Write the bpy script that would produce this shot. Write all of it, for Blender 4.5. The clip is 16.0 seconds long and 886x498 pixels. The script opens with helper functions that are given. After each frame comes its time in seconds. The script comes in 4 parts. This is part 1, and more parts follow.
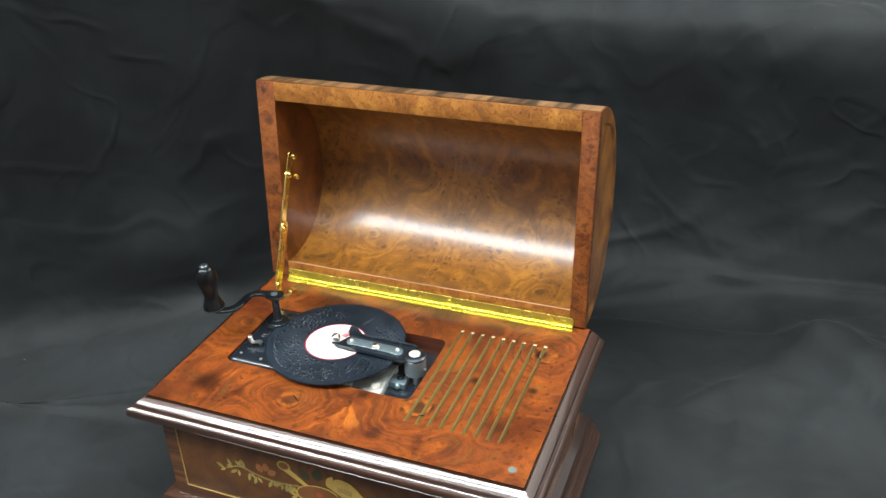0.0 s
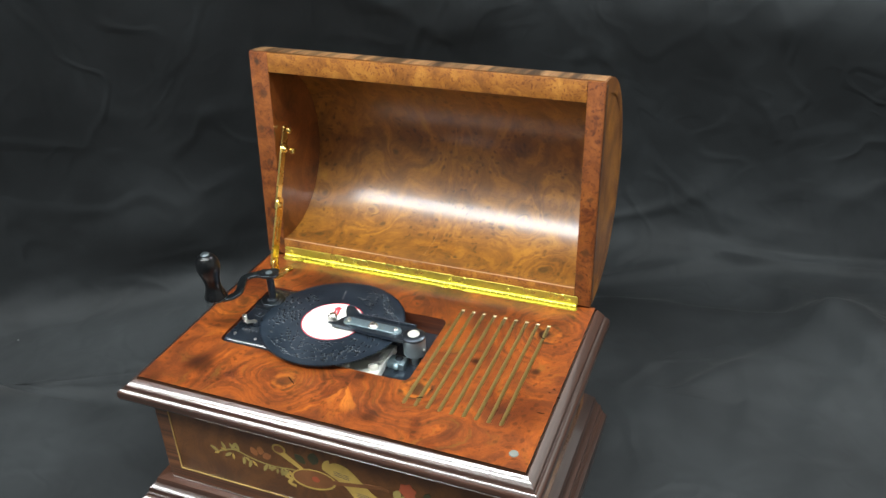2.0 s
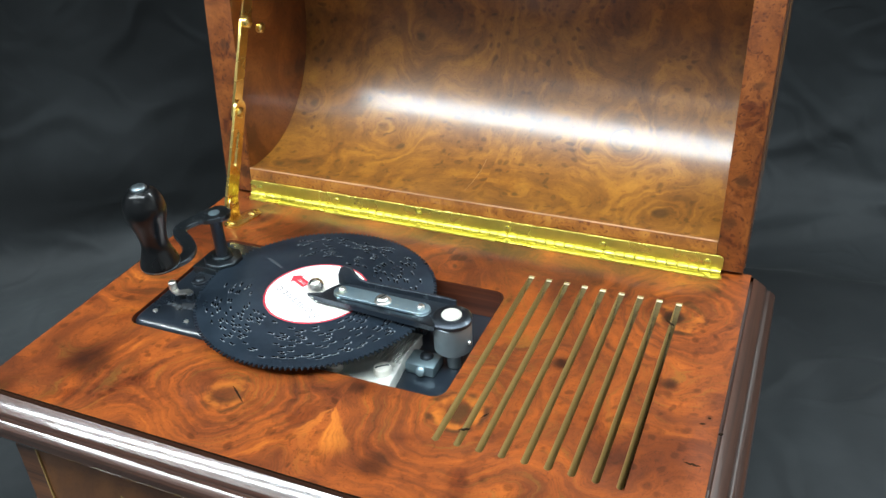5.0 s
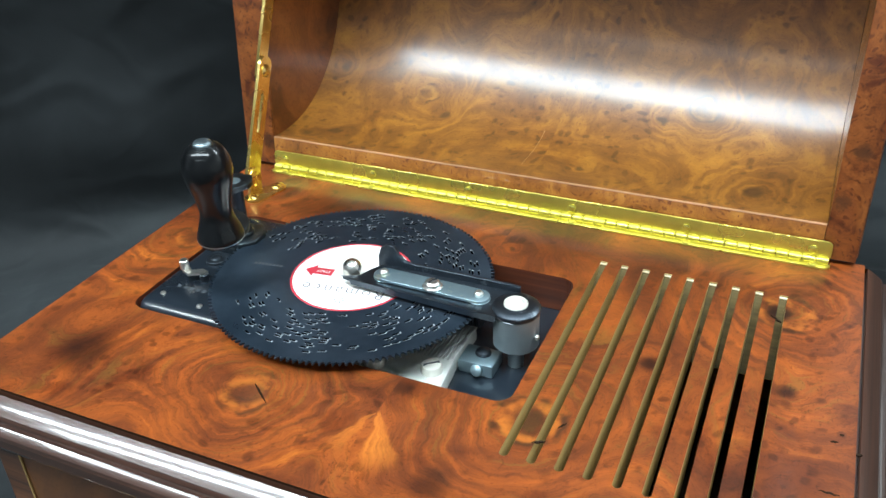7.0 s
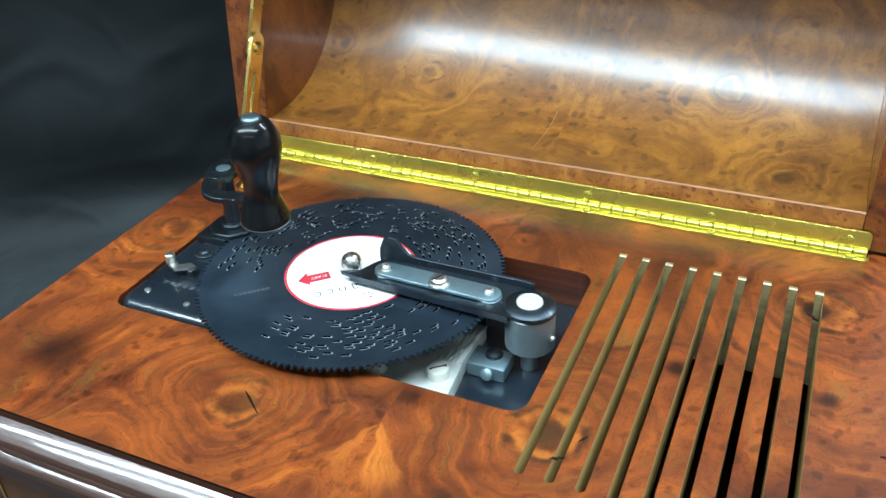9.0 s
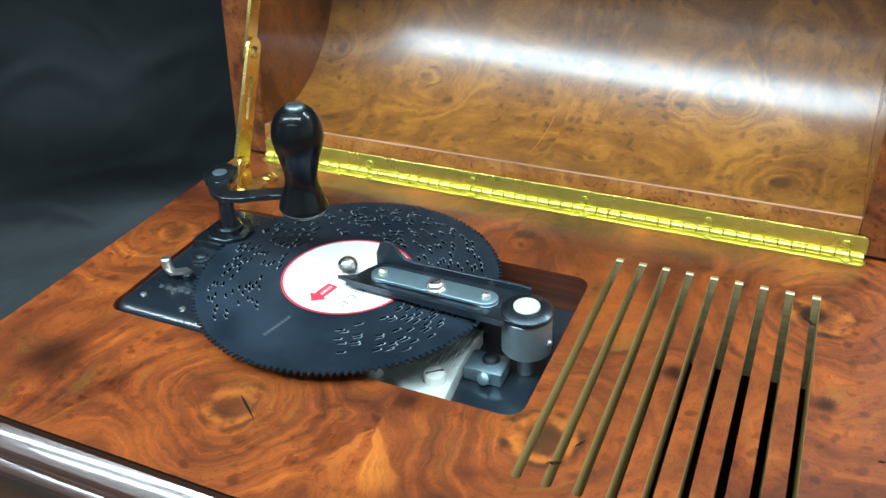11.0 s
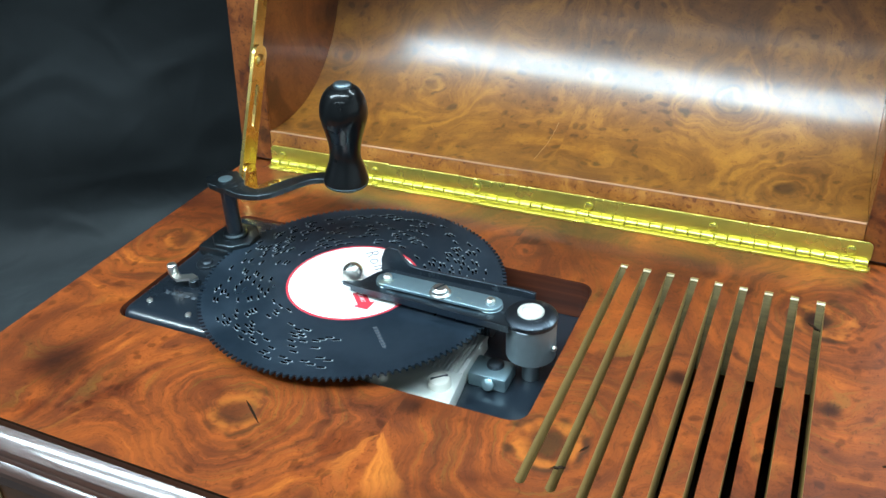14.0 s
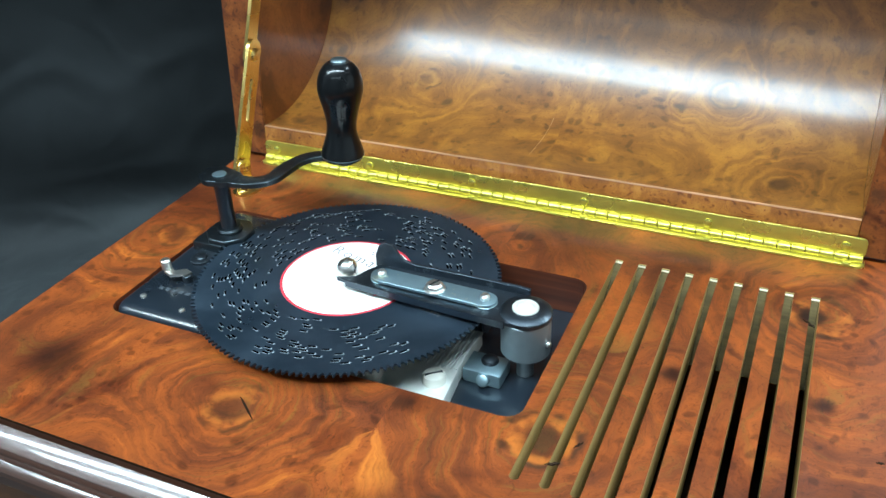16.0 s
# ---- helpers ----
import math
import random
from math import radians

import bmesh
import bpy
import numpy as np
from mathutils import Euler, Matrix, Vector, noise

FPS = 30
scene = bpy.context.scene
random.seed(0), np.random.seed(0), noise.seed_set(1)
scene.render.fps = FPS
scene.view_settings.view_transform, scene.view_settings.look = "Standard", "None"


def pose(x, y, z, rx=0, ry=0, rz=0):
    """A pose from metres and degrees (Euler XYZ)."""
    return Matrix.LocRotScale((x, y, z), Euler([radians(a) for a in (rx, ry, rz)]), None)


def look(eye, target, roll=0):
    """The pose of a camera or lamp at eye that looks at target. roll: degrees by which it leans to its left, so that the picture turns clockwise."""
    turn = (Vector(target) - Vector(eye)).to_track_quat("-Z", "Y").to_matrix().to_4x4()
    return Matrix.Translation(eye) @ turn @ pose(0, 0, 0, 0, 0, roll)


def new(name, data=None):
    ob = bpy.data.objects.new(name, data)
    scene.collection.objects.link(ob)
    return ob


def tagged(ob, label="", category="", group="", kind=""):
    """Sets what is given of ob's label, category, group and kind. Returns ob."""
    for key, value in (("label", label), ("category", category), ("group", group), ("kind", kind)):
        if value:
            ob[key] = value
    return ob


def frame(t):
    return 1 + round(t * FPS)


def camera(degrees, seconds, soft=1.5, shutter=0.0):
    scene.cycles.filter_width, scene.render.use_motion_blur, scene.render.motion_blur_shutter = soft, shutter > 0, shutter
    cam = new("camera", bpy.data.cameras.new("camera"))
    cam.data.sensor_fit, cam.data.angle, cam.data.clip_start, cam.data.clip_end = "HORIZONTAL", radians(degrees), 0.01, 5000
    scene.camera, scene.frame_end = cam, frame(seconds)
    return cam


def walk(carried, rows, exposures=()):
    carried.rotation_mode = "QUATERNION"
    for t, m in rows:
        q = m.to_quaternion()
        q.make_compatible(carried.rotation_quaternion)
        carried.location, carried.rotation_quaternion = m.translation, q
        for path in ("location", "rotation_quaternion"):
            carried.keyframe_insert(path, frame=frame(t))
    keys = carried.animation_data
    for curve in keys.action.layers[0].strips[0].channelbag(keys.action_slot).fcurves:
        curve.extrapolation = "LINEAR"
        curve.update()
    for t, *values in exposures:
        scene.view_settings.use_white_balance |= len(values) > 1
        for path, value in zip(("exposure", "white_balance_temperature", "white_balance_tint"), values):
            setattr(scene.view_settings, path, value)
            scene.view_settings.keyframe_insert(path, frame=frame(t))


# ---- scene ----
cam = camera(54.5, 16.0)
PATH = [
    (0, (0.237, -0.508, 0.527), (-0.429, 1.115, -0.434), -2.2),
    (0.5, (0.239, -0.507, 0.527), (-0.431, 1.112, -0.437), -2.4),
    (1, (0.24, -0.506, 0.528), (-0.435, 1.109, -0.439), -2.5),
    (1.5, (0.238, -0.505, 0.525), (-0.43, 1.109, -0.448), -2.4),
    (2, (0.234, -0.489, 0.514), (-0.437, 1.106, -0.488), -2.6),
    (2.5, (0.223, -0.469, 0.505), (-0.445, 1.103, -0.535), -3.0),
    (3, (0.205, -0.445, 0.489), (-0.456, 1.1, -0.595), -3.1),
    (3.2, (0.196, -0.428, 0.477), (-0.46, 1.125, -0.599), -2.9),
    (5.3, (0.123, -0.288, 0.342), (-0.594, 1.269, -0.687), -2.6),
    (5.5, (0.117, -0.285, 0.334), (-0.595, 1.273, -0.698), -1.8),
    (6, (0.11, -0.276, 0.325), (-0.627, 1.276, -0.698), -2.3),
    (6.5, (0.102, -0.27, 0.321), (-0.645, 1.281, -0.697), -2.4),
    (7, (0.095, -0.262, 0.318), (-0.633, 1.295, -0.705), -2.2),
    (7.5, (0.09, -0.25, 0.314), (-0.621, 1.295, -0.738), -2.4),
    (8, (0.085, -0.243, 0.311), (-0.628, 1.298, -0.744), -2.2),
    (8.5, (0.083, -0.243, 0.31), (-0.654, 1.291, -0.741), -2.6),
    (9, (0.083, -0.24, 0.309), (-0.64, 1.291, -0.756), -2.5),
    (11.5, (0.083, -0.24, 0.308), (-0.636, 1.303, -0.741), -2.3),
    (12, (0.084, -0.24, 0.308), (-0.636, 1.305, -0.738), -2.3),
    (12.5, (0.084, -0.241, 0.308), (-0.643, 1.306, -0.73), -2.4),
    (13, (0.084, -0.241, 0.308), (-0.649, 1.303, -0.731), -2.5),
    (13.5, (0.084, -0.241, 0.308), (-0.652, 1.304, -0.727), -2.6),
    (14, (0.084, -0.241, 0.308), (-0.651, 1.304, -0.728), -2.6),
    (14.5, (0.083, -0.24, 0.308), (-0.645, 1.306, -0.73), -2.5),
    (15, (0.083, -0.24, 0.308), (-0.643, 1.304, -0.734), -2.5),
    (15.5, (0.083, -0.24, 0.308), (-0.644, 1.303, -0.736), -2.5),
    (16, (0.084, -0.24, 0.308), (-0.64, 1.303, -0.74), -2.4),
]
walk(cam, [(t, look(eye, target, roll)) for t, eye, target, roll in PATH], [(0.0, 0.0, 6800, 11), (3.0, 0.0, 6750, 11), (5.5, 0.0, 6200, 6), (7.5, -0.03, 5980, 3), (9.0, -0.06, 5600, -2), (16.0, -0.06, 5600, -2)])


# ---- world, lamps ----
world = bpy.data.worlds.new("world")
scene.world = world
world.use_nodes = True
world.node_tree.nodes["Background"].inputs["Color"].default_value = (0.75, 0.85, 1.0, 1)
world.node_tree.nodes["Background"].inputs["Strength"].default_value = 0.05


def tube_lamp(name, m, length, width, watts):
    data = bpy.data.lights.new(name, "AREA")
    data.shape, data.size, data.size_y, data.energy = "RECTANGLE", length, width, watts
    data.color = (0.89, 0.97, 1.0)
    ob = new(name, data)
    ob.matrix_world = m
    return ob


# two rows of fluorescent tubes under the ceiling
tube_lamp("ceiling_lamp", pose(-0.55, -0.72, 1.8, 0, 0, 18), 3.2, 0.11, 66)
tube_lamp("ceiling_lamp_twin", pose(-0.47, -0.98, 1.8, 0, 0, 18), 3.2, 0.11, 66)
tube_lamp("ceiling_lamp_rear", pose(0.3, -2.6, 1.85, 0, 0, 18), 3.0, 0.2, 18)
# added fill lamp, no tube known there: brightens north wall and right-hand sides
tube_lamp("fill_lamp_far", pose(1.45, 1.15, 1.95, 0, 0, 18), 1.8, 0.2, 55)


# ---- materials ----
class Net:
    """A small writer of node materials."""

    def __init__(self, name):
        self.mat = bpy.data.materials.new(name)
        self.mat.use_nodes = True
        self.t = self.mat.node_tree
        self.b = self.t.nodes["Principled BSDF"]

    def n(self, kind, ins=None, **props):
        node = self.t.nodes.new(kind)
        for k, v in props.items():
            setattr(node, k, v)
        for k, v in (ins or {}).items():
            self.put(node.inputs[k], v)
        return node

    def put(self, sock, v):
        if isinstance(v, bpy.types.NodeSocket):
            self.t.links.new(v, sock)
        else:
            sock.default_value = v

    def math(self, op, a, b=0.0, c=0.0):
        return self.n("ShaderNodeMath", {0: a, 1: b, 2: c}, operation=op).outputs[0]

    def vec(self, op, a, b=(0, 0, 0)):
        return self.n("ShaderNodeVectorMath", {0: a, 1: b}, operation=op).outputs[0]

    def noise(self, v, scale, detail=2.0, rough=0.5, distort=0.0):
        return self.n("ShaderNodeTexNoise", {"Vector": v, "Scale": scale, "Detail": detail, "Roughness": rough, "Distortion": distort})

    def mapr(self, v, a, b, c=0.0, d=1.0, smooth=True):
        return self.n("ShaderNodeMapRange", {"Value": v, 1: a, 2: b, 3: c, 4: d}, interpolation_type="SMOOTHSTEP" if smooth else "LINEAR").outputs[0]

    def ramp(self, v, stops):
        node = self.n("ShaderNodeValToRGB", {"Fac": v})
        el = node.color_ramp.elements
        while len(el) < len(stops):
            el.new(0.5)
        for e, (p, c) in zip(el, stops):
            e.position, e.color = p, (*c, 1)
        return node.outputs[0]

    def mix(self, f, a, b, blend="MIX"):
        node = self.n("ShaderNodeMix", data_type="RGBA", blend_type=blend)
        self.put(node.inputs[0], f)
        for sock, v in ((node.inputs[6], a), (node.inputs[7], b)):
            self.put(sock, (*v, 1) if isinstance(v, tuple) and len(v) == 3 else v)
        return node.outputs[2]

    def coord(self):
        return self.n("ShaderNodeTexCoord").outputs["Object"]

    def bump(self, h, strength, dist):
        self.put(self.b.inputs["Normal"], self.n("ShaderNodeBump", {"Height": h, "Strength": strength, "Distance": dist}).outputs[0])

    def done(self, color=None, rough=0.5, metal=0.0, coat=0.0, coat_rough=0.05, spec=0.5):
        if color is not None:
            self.put(self.b.inputs["Base Color"], (*color, 1) if isinstance(color, tuple) else color)
        self.put(self.b.inputs["Roughness"], rough)
        self.put(self.b.inputs["Metallic"], metal)
        self.put(self.b.inputs["Coat Weight"], coat)
        self.put(self.b.inputs["Coat Roughness"], coat_rough)
        self.put(self.b.inputs["Specular IOR Level"], spec)
        return self.mat


SEAM = -0.017


def burl(name, stops, knots=(), seam=SEAM, scale=1.0, coat_rough=0.06, eyes=0.5, line=0.5, coat=0.8, blot=0.75, swirl=0.5, olive=0.0, spec=0.5, tint=(0.14, 0.07, 0.04), stains=(), flames=()):
    """Book-matched burl veneer: fibres that flow round knots, bird's-eye dots, varnish.
    knots: x, y, z, radius, darkness of the core, darkness of the ring."""
    g = Net(name)
    c = g.coord()
    xyz = g.n("ShaderNodeSeparateXYZ", {0: c})
    u = g.math("ABSOLUTE", g.math("SUBTRACT", xyz.outputs[0], g.math("MULTIPLY_ADD", xyz.outputs[1], 0.12, seam)))
    side = g.math("MULTIPLY", g.math("GREATER_THAN", xyz.outputs[0], seam), 0.005)
    p = g.n("ShaderNodeCombineXYZ", {0: g.math("ADD", u, side), 1: g.math("ADD", xyz.outputs[1], side), 2: xyz.outputs[2]}).outputs[0]
    w = g.vec("SUBTRACT", g.noise(p, 24 * scale, 3).outputs["Color"], (0.5, 0.5, 0.5))
    fine = g.vec("SUBTRACT", g.noise(p, 130 * scale, 3).outputs["Color"], (0.5, 0.5, 0.5))
    q = g.vec("ADD", p, g.vec("MULTIPLY", w, (0.024, 0.024, 0.024)))
    q = g.vec("ADD", q, g.vec("MULTIPLY", fine, (0.004, 0.004, 0.004)))
    f = g.noise(q, 15 * scale, 1).outputs["Fac"]
    f = g.math("ADD", f, g.math("MULTIPLY_ADD", u, 5.0, g.math("MULTIPLY", g.math("ADD", xyz.outputs[1], xyz.outputs[2]), 3.2)))
    core = lit = None
    cc = g.vec("ADD", c, g.vec("MULTIPLY", w, (0.014, 0.014, 0.014)))
    cc = g.vec("ADD", cc, g.vec("MULTIPLY", fine, (0.006, 0.006, 0.006)))
    near = g.vec("ADD", c, g.vec("MULTIPLY", fine, (0.005, 0.005, 0.005)))
    for kx, ky, kz, r, dark, rim in knots:
        d = g.math("DIVIDE", g.n("ShaderNodeVectorMath", {0: cc if rim else near, 1: (kx, ky, kz)}, operation="DISTANCE").outputs["Value"], r)
        f = g.math("ADD", f, g.mapr(d, 0.0, 3.0, 0.2, 0.0) if not rim else g.mapr(d, 0.0, 4.4, swirl, 0.0))
        k = g.mapr(d, 0.25, 0.9, dark, 0.0)
        part_ring = g.mapr(g.noise(c, 110, 2).outputs["Fac"], 0.42, 0.58)
        ring = g.math("MULTIPLY", g.mapr(g.math("ABSOLUTE", g.math("SUBTRACT", d, 1.0)), 0.0, 0.2, rim, 0.0), part_ring)
        glow = g.math("MULTIPLY", g.mapr(g.math("ABSOLUTE", g.math("SUBTRACT", d, 0.7)), 0.0, 0.35, rim, 0.0), g.mapr(g.noise(c, 170, 3).outputs["Fac"], 0.4, 0.6))
        k = g.math("MAXIMUM", k, ring)
        core = k if core is None else g.math("MAXIMUM", core, k)
        lit = glow if lit is None else g.math("MAXIMUM", lit, glow)
    wavy = g.math("MULTIPLY_ADD", g.noise(q, 120 * scale, 4, 0.6).outputs["Fac"], 0.06, f)
    across = g.math("ADD", xyz.outputs[1], xyz.outputs[2])

    def flow(kf, kp, detail, rough=0.55):
        v = g.n("ShaderNodeCombineXYZ", {0: g.math("MULTIPLY", wavy, kf), 1: g.math("MULTIPLY", u, kp * scale), 2: g.math("MULTIPLY", across, kp * scale)}).outputs[0]
        return g.noise(v, 1.0, detail, rough).outputs["Fac"]

    broad = flow(11, 22, 4)
    fibre = flow(120, 60, 3)
    hair = flow(420, 220, 2)
    tone = g.noise(q, 40 * scale, 5, 0.62).outputs["Fac"]
    v = g.math("ADD", g.math("MULTIPLY", broad, 0.80), g.math("MULTIPLY", tone, 0.55))
    v = g.math("ADD", g.math("SUBTRACT", v, 0.245), g.math("MULTIPLY", g.math("SUBTRACT", fibre, 0.5), 0.28))
    col = g.ramp(v, stops)
    col = g.mix(g.math("MULTIPLY", g.mapr(fibre, 0.54, 0.68), line), col, (0.48, 0.40, 0.28), "MULTIPLY")
    col = g.mix(g.math("MULTIPLY", g.mapr(hair, 0.56, 0.68), line * 0.7), col, (0.45, 0.34, 0.26), "MULTIPLY")
    if olive:
        streak = g.math("MULTIPLY", g.mapr(flow(34, 30, 4), 0.53, 0.66), g.mapr(g.noise(p, 16, 2).outputs["Fac"], 0.42, 0.56))
        col = g.mix(g.math("MULTIPLY", streak, olive), col, (0.150, 0.088, 0.016))
    blotch = g.mapr(g.noise(p, 30 * scale, 4, 0.6, 0.6).outputs["Fac"], 0.54, 0.70)
    col = g.mix(g.math("MULTIPLY", blotch, blot), col, (0.36, 0.22, 0.17), "MULTIPLY")
    pores = g.mapr(g.noise(g.vec("MULTIPLY", q, (1, 0.35, 1)), 1500, 2).outputs["Fac"], 0.6, 0.72)
    col = g.mix(g.math("MULTIPLY", pores, 0.5), col, (0.35, 0.22, 0.16), "MULTIPLY")
    speck = g.mapr(g.noise(p, 420, 4, 0.7).outputs["Fac"], 0.56, 0.70)
    col = g.mix(g.math("MULTIPLY", speck, 0.45), col, (0.45, 0.32, 0.26), "MULTIPLY")
    if eyes:
        vor = g.n("ShaderNodeTexVoronoi", {"Vector": q, "Scale": 150 * scale, "Randomness": 1.0})
        mask = g.mapr(g.noise(p, 26, 3).outputs["Fac"], *((0.30, 0.42) if eyes > 0.6 else (0.44, 0.54)))
        dot = g.math("MULTIPLY", g.mapr(vor.outputs["Distance"], 0.16, 0.36, 1.0, 0.0), mask)
        col = g.mix(g.math("MULTIPLY", dot, eyes), col, tint, "MULTIPLY")
    for ax, ay, turn, long, wide, how in flames:
        # a fan of pale straight fibres that opens from an apex
        off = g.vec("SUBTRACT", g.vec("ADD", c, g.vec("MULTIPLY", fine, (0.0060, 0.0060, 0))), (ax, ay, 0.13))
        ox = g.n("ShaderNodeSeparateXYZ", {0: off})
        ca, sa = math.cos(radians(turn)), math.sin(radians(turn))
        al = g.math("ADD", g.math("MULTIPLY", ox.outputs[0], ca), g.math("MULTIPLY", ox.outputs[1], sa))
        ac = g.math("SUBTRACT", g.math("MULTIPLY", ox.outputs[1], ca), g.math("MULTIPLY", ox.outputs[0], sa))
        ratio = g.math("DIVIDE", g.math("ABSOLUTE", ac), g.math("MAXIMUM", g.math("MULTIPLY", al, wide / long), 0.0001))
        k = g.math("MULTIPLY", g.mapr(ratio, 0.45, 1.15, 1.0, 0.0), g.math("MULTIPLY", g.mapr(al, 0.0, 0.002), g.mapr(al, long * 0.6, long, 1.0, 0.0)))
        ray = g.noise(g.n("ShaderNodeCombineXYZ", {0: g.math("MULTIPLY", ratio, 3.0), 1: g.math("MULTIPLY", al, 30), 2: g.math("SIGN", ac)}).outputs[0], 1.6, 3).outputs["Fac"]
        col = g.mix(g.math("MULTIPLY", g.math("MULTIPLY", k, how), g.mapr(ray, 0.25, 0.65, 0.45, 1.0)), col, stops[-1][1])
    if core is not None:
        col = g.mix(g.math("MULTIPLY", lit, 0.5), col, stops[-1][1])
        col = g.mix(g.math("MULTIPLY", core, 0.88), col, (0.020, 0.010, 0.005))
    flat = g.vec("MULTIPLY", g.vec("ADD", c, g.vec("MULTIPLY", w, (0.016, 0.016, 0.016))), (1, 1, 0))
    for kx, ky, r, dark in stains:
        d = g.math("DIVIDE", g.n("ShaderNodeVectorMath", {0: flat, 1: (kx, ky, 0)}, operation="DISTANCE").outputs["Value"], r)
        col = g.mix(g.mapr(d, 0.15, 1.0, dark, 0.0), col, (0.20, 0.12, 0.13), "MULTIPLY")
    g.bump(g.noise(p, 700, 2).outputs["Fac"], 0.02, 0.001)
    return g.done(col, 0.42, coat=coat, coat_rough=coat_rough, spec=spec)


def striped(name, a, b, axis, scale, coat=0.8, rough=0.35):
    """Straight-grained hardwood with dark streaks, across the given axis."""
    g = Net(name)
    c = g.coord()
    k = [3.0, 3.0, 3.0]
    k[axis] = scale
    st = g.noise(g.vec("MULTIPLY", c, tuple(k)), 1.0, 4, 0.65).outputs["Fac"]
    fine = g.noise(g.vec("MULTIPLY", c, tuple(v * 7 for v in k)), 1.0, 3).outputs["Fac"]
    v = g.math("ADD", g.math("MULTIPLY", st, 0.75), g.math("MULTIPLY", fine, 0.25))
    col = g.mix(g.mapr(v, 0.38, 0.62), a, b)
    g.bump(fine, 0.05, 0.0005)
    return g.done(col, rough, coat=coat, coat_rough=0.07)


def metal(name, color, rough, grain=300, depth=0.06, wear=None, weight=1.0):
    g = Net(name)
    c = g.coord()
    n1 = g.noise(c, grain, 3).outputs["Fac"]
    n2 = g.noise(c, 45, 3).outputs["Fac"]
    col = g.mix(g.mapr(n2, 0.35, 0.7), color, tuple(v * 0.72 for v in color))
    if wear:
        col = g.mix(g.math("MULTIPLY", g.mapr(g.noise(c, 160, 4, 0.7).outputs["Fac"], 0.58, 0.7), 0.5), col, wear)
    g.bump(n1, depth, 0.0004)
    return g.done(col, g.mapr(n2, 0.2, 0.8, rough * 0.75, rough * 1.3), weight)


def painted(name, color, rough, coat=0.0, grain=260, depth=0.05, var=0.25, spec=0.5, coat_rough=0.05):
    g = Net(name)
    c = g.coord()
    n1 = g.noise(c, grain, 3).outputs["Fac"]
    n2 = g.noise(c, 30, 4, 0.6).outputs["Fac"]
    col = g.mix(g.mapr(n2, 0.3, 0.7), tuple(v * (1 - var) for v in color), tuple(min(1, v * (1 + var)) for v in color))
    g.bump(n1, depth, 0.0004)
    return g.done(col, g.mapr(n2, 0.3, 0.7, rough * 0.85, rough * 1.15), coat=coat, coat_rough=coat_rough, spec=spec)


RED = [(0.14, (0.043, 0.0110, 0.0048)), (0.36, (0.138, 0.0325, 0.0078)), (0.57, (0.268, 0.0640, 0.0102)), (0.86, (0.58, 0.186, 0.024))]
TAN = [(0.10, (0.075, 0.027, 0.007)), (0.38, (0.20, 0.076, 0.012)), (0.62, (0.36, 0.150, 0.019)), (0.90, (0.56, 0.265, 0.040))]
RIM = [(0.12, (0.12, 0.036, 0.007)), (0.42, (0.31, 0.112, 0.017)), (0.65, (0.46, 0.195, 0.034)), (0.9, (0.6, 0.29, 0.06))]
M_TOP = burl("varnished_red_burl", RED, [(-0.0635, -0.085, 0.13, 0.0105, 0.6, 0.75), (0.0300, -0.0610, 0.13, 0.0118, 0.75, 0.9), (0.1006, 0.0268, 0.13, 0.012, 0.0, 0.7), (0.0978, 0.0262, 0.13, 0.0078, 1.0, 0.0), (-0.1479, -0.004, 0.13, 0.01, 0.6, 0.6),
             (-0.1325, -0.088, 0.13, 0.014, 0.55, 0.0), (0.0596, -0.0212, 0.13, 0.0066, 0.8, 0.0), (0.1035, -0.0192, 0.13, 0.0058, 0.75, 0.0), (0.0129, -0.0992, 0.13, 0.009, 0.5, 0.0), (-0.0141, -0.0647, 0.13, 0.006, 0.5, 0.0), (-0.0111, 0.0344, 0.13, 0.003, 0.8, 0.0)],
             coat_rough=0.13, flames=[(-0.0165, -0.0765, -66.0, 0.030, 0.0085, 0.55), (-0.0165, -0.0765, -108.0, 0.024, 0.0045, 0.35)], eyes=0.5, line=0.6, coat=0.26, blot=0.6, swirl=0.95, olive=0.38, spec=0.3,
             stains=[(0.1097, -0.0587, 0.032, 0.62), (-0.1315, -0.087, 0.02, 0.6), (-0.0985, 0.0486, 0.034, 0.6), (-0.0437, 0.0537, 0.024, 0.45), (0.0065, 0.0486, 0.03, 0.6), (0.0484, 0.0506, 0.022, 0.45), (-0.1548, 0.0243, 0.03, 0.5), (0.0978, 0.0265, 0.0068, 0.97), (0.0596, -0.0212, 0.006, 0.8), (0.1035, -0.0192, 0.005, 0.75), (0.0109, -0.1012, 0.01, 0.6), (-0.0101, -0.0647, 0.009, 0.6)])
M_LID = burl("varnished_golden_burl", TAN, [(-0.0912, 0.0473, 0.0309, 0.0068, 0.25, 0.55), (0.0479, 0.0555, 0.0393, 0.0068, 0.25, 0.5), (-0.0761, 0.0391, 0.025, 0.004, 0.75, 0.0), (0.0309, 0.0495, 0.0331, 0.0042, 0.8, 0.0),
             (0.0774, 0.0177, 0.0169, 0.0068, 0.8, 0.2), (0.0021, 0.0153, 0.0165, 0.0036, 0.7, 0.0), (-0.1409, 0.011, 0.0159, 0.0045, 0.7, 0.0), (-0.1272, 0.0158, 0.0165, 0.005, 0.8, 0.0), (-0.142, 0.0552, 0.0388, 0.0045, 0.7, 0.0),
             (-0.0761, 0.0728, 0.0814, 0.005, 0.7, 0.0), (-0.0058, 0.0728, 0.0829, 0.005, 0.5, 0.0)],
             scale=1.1, coat_rough=0.21, line=0.26, eyes=0.5, blot=0.5)
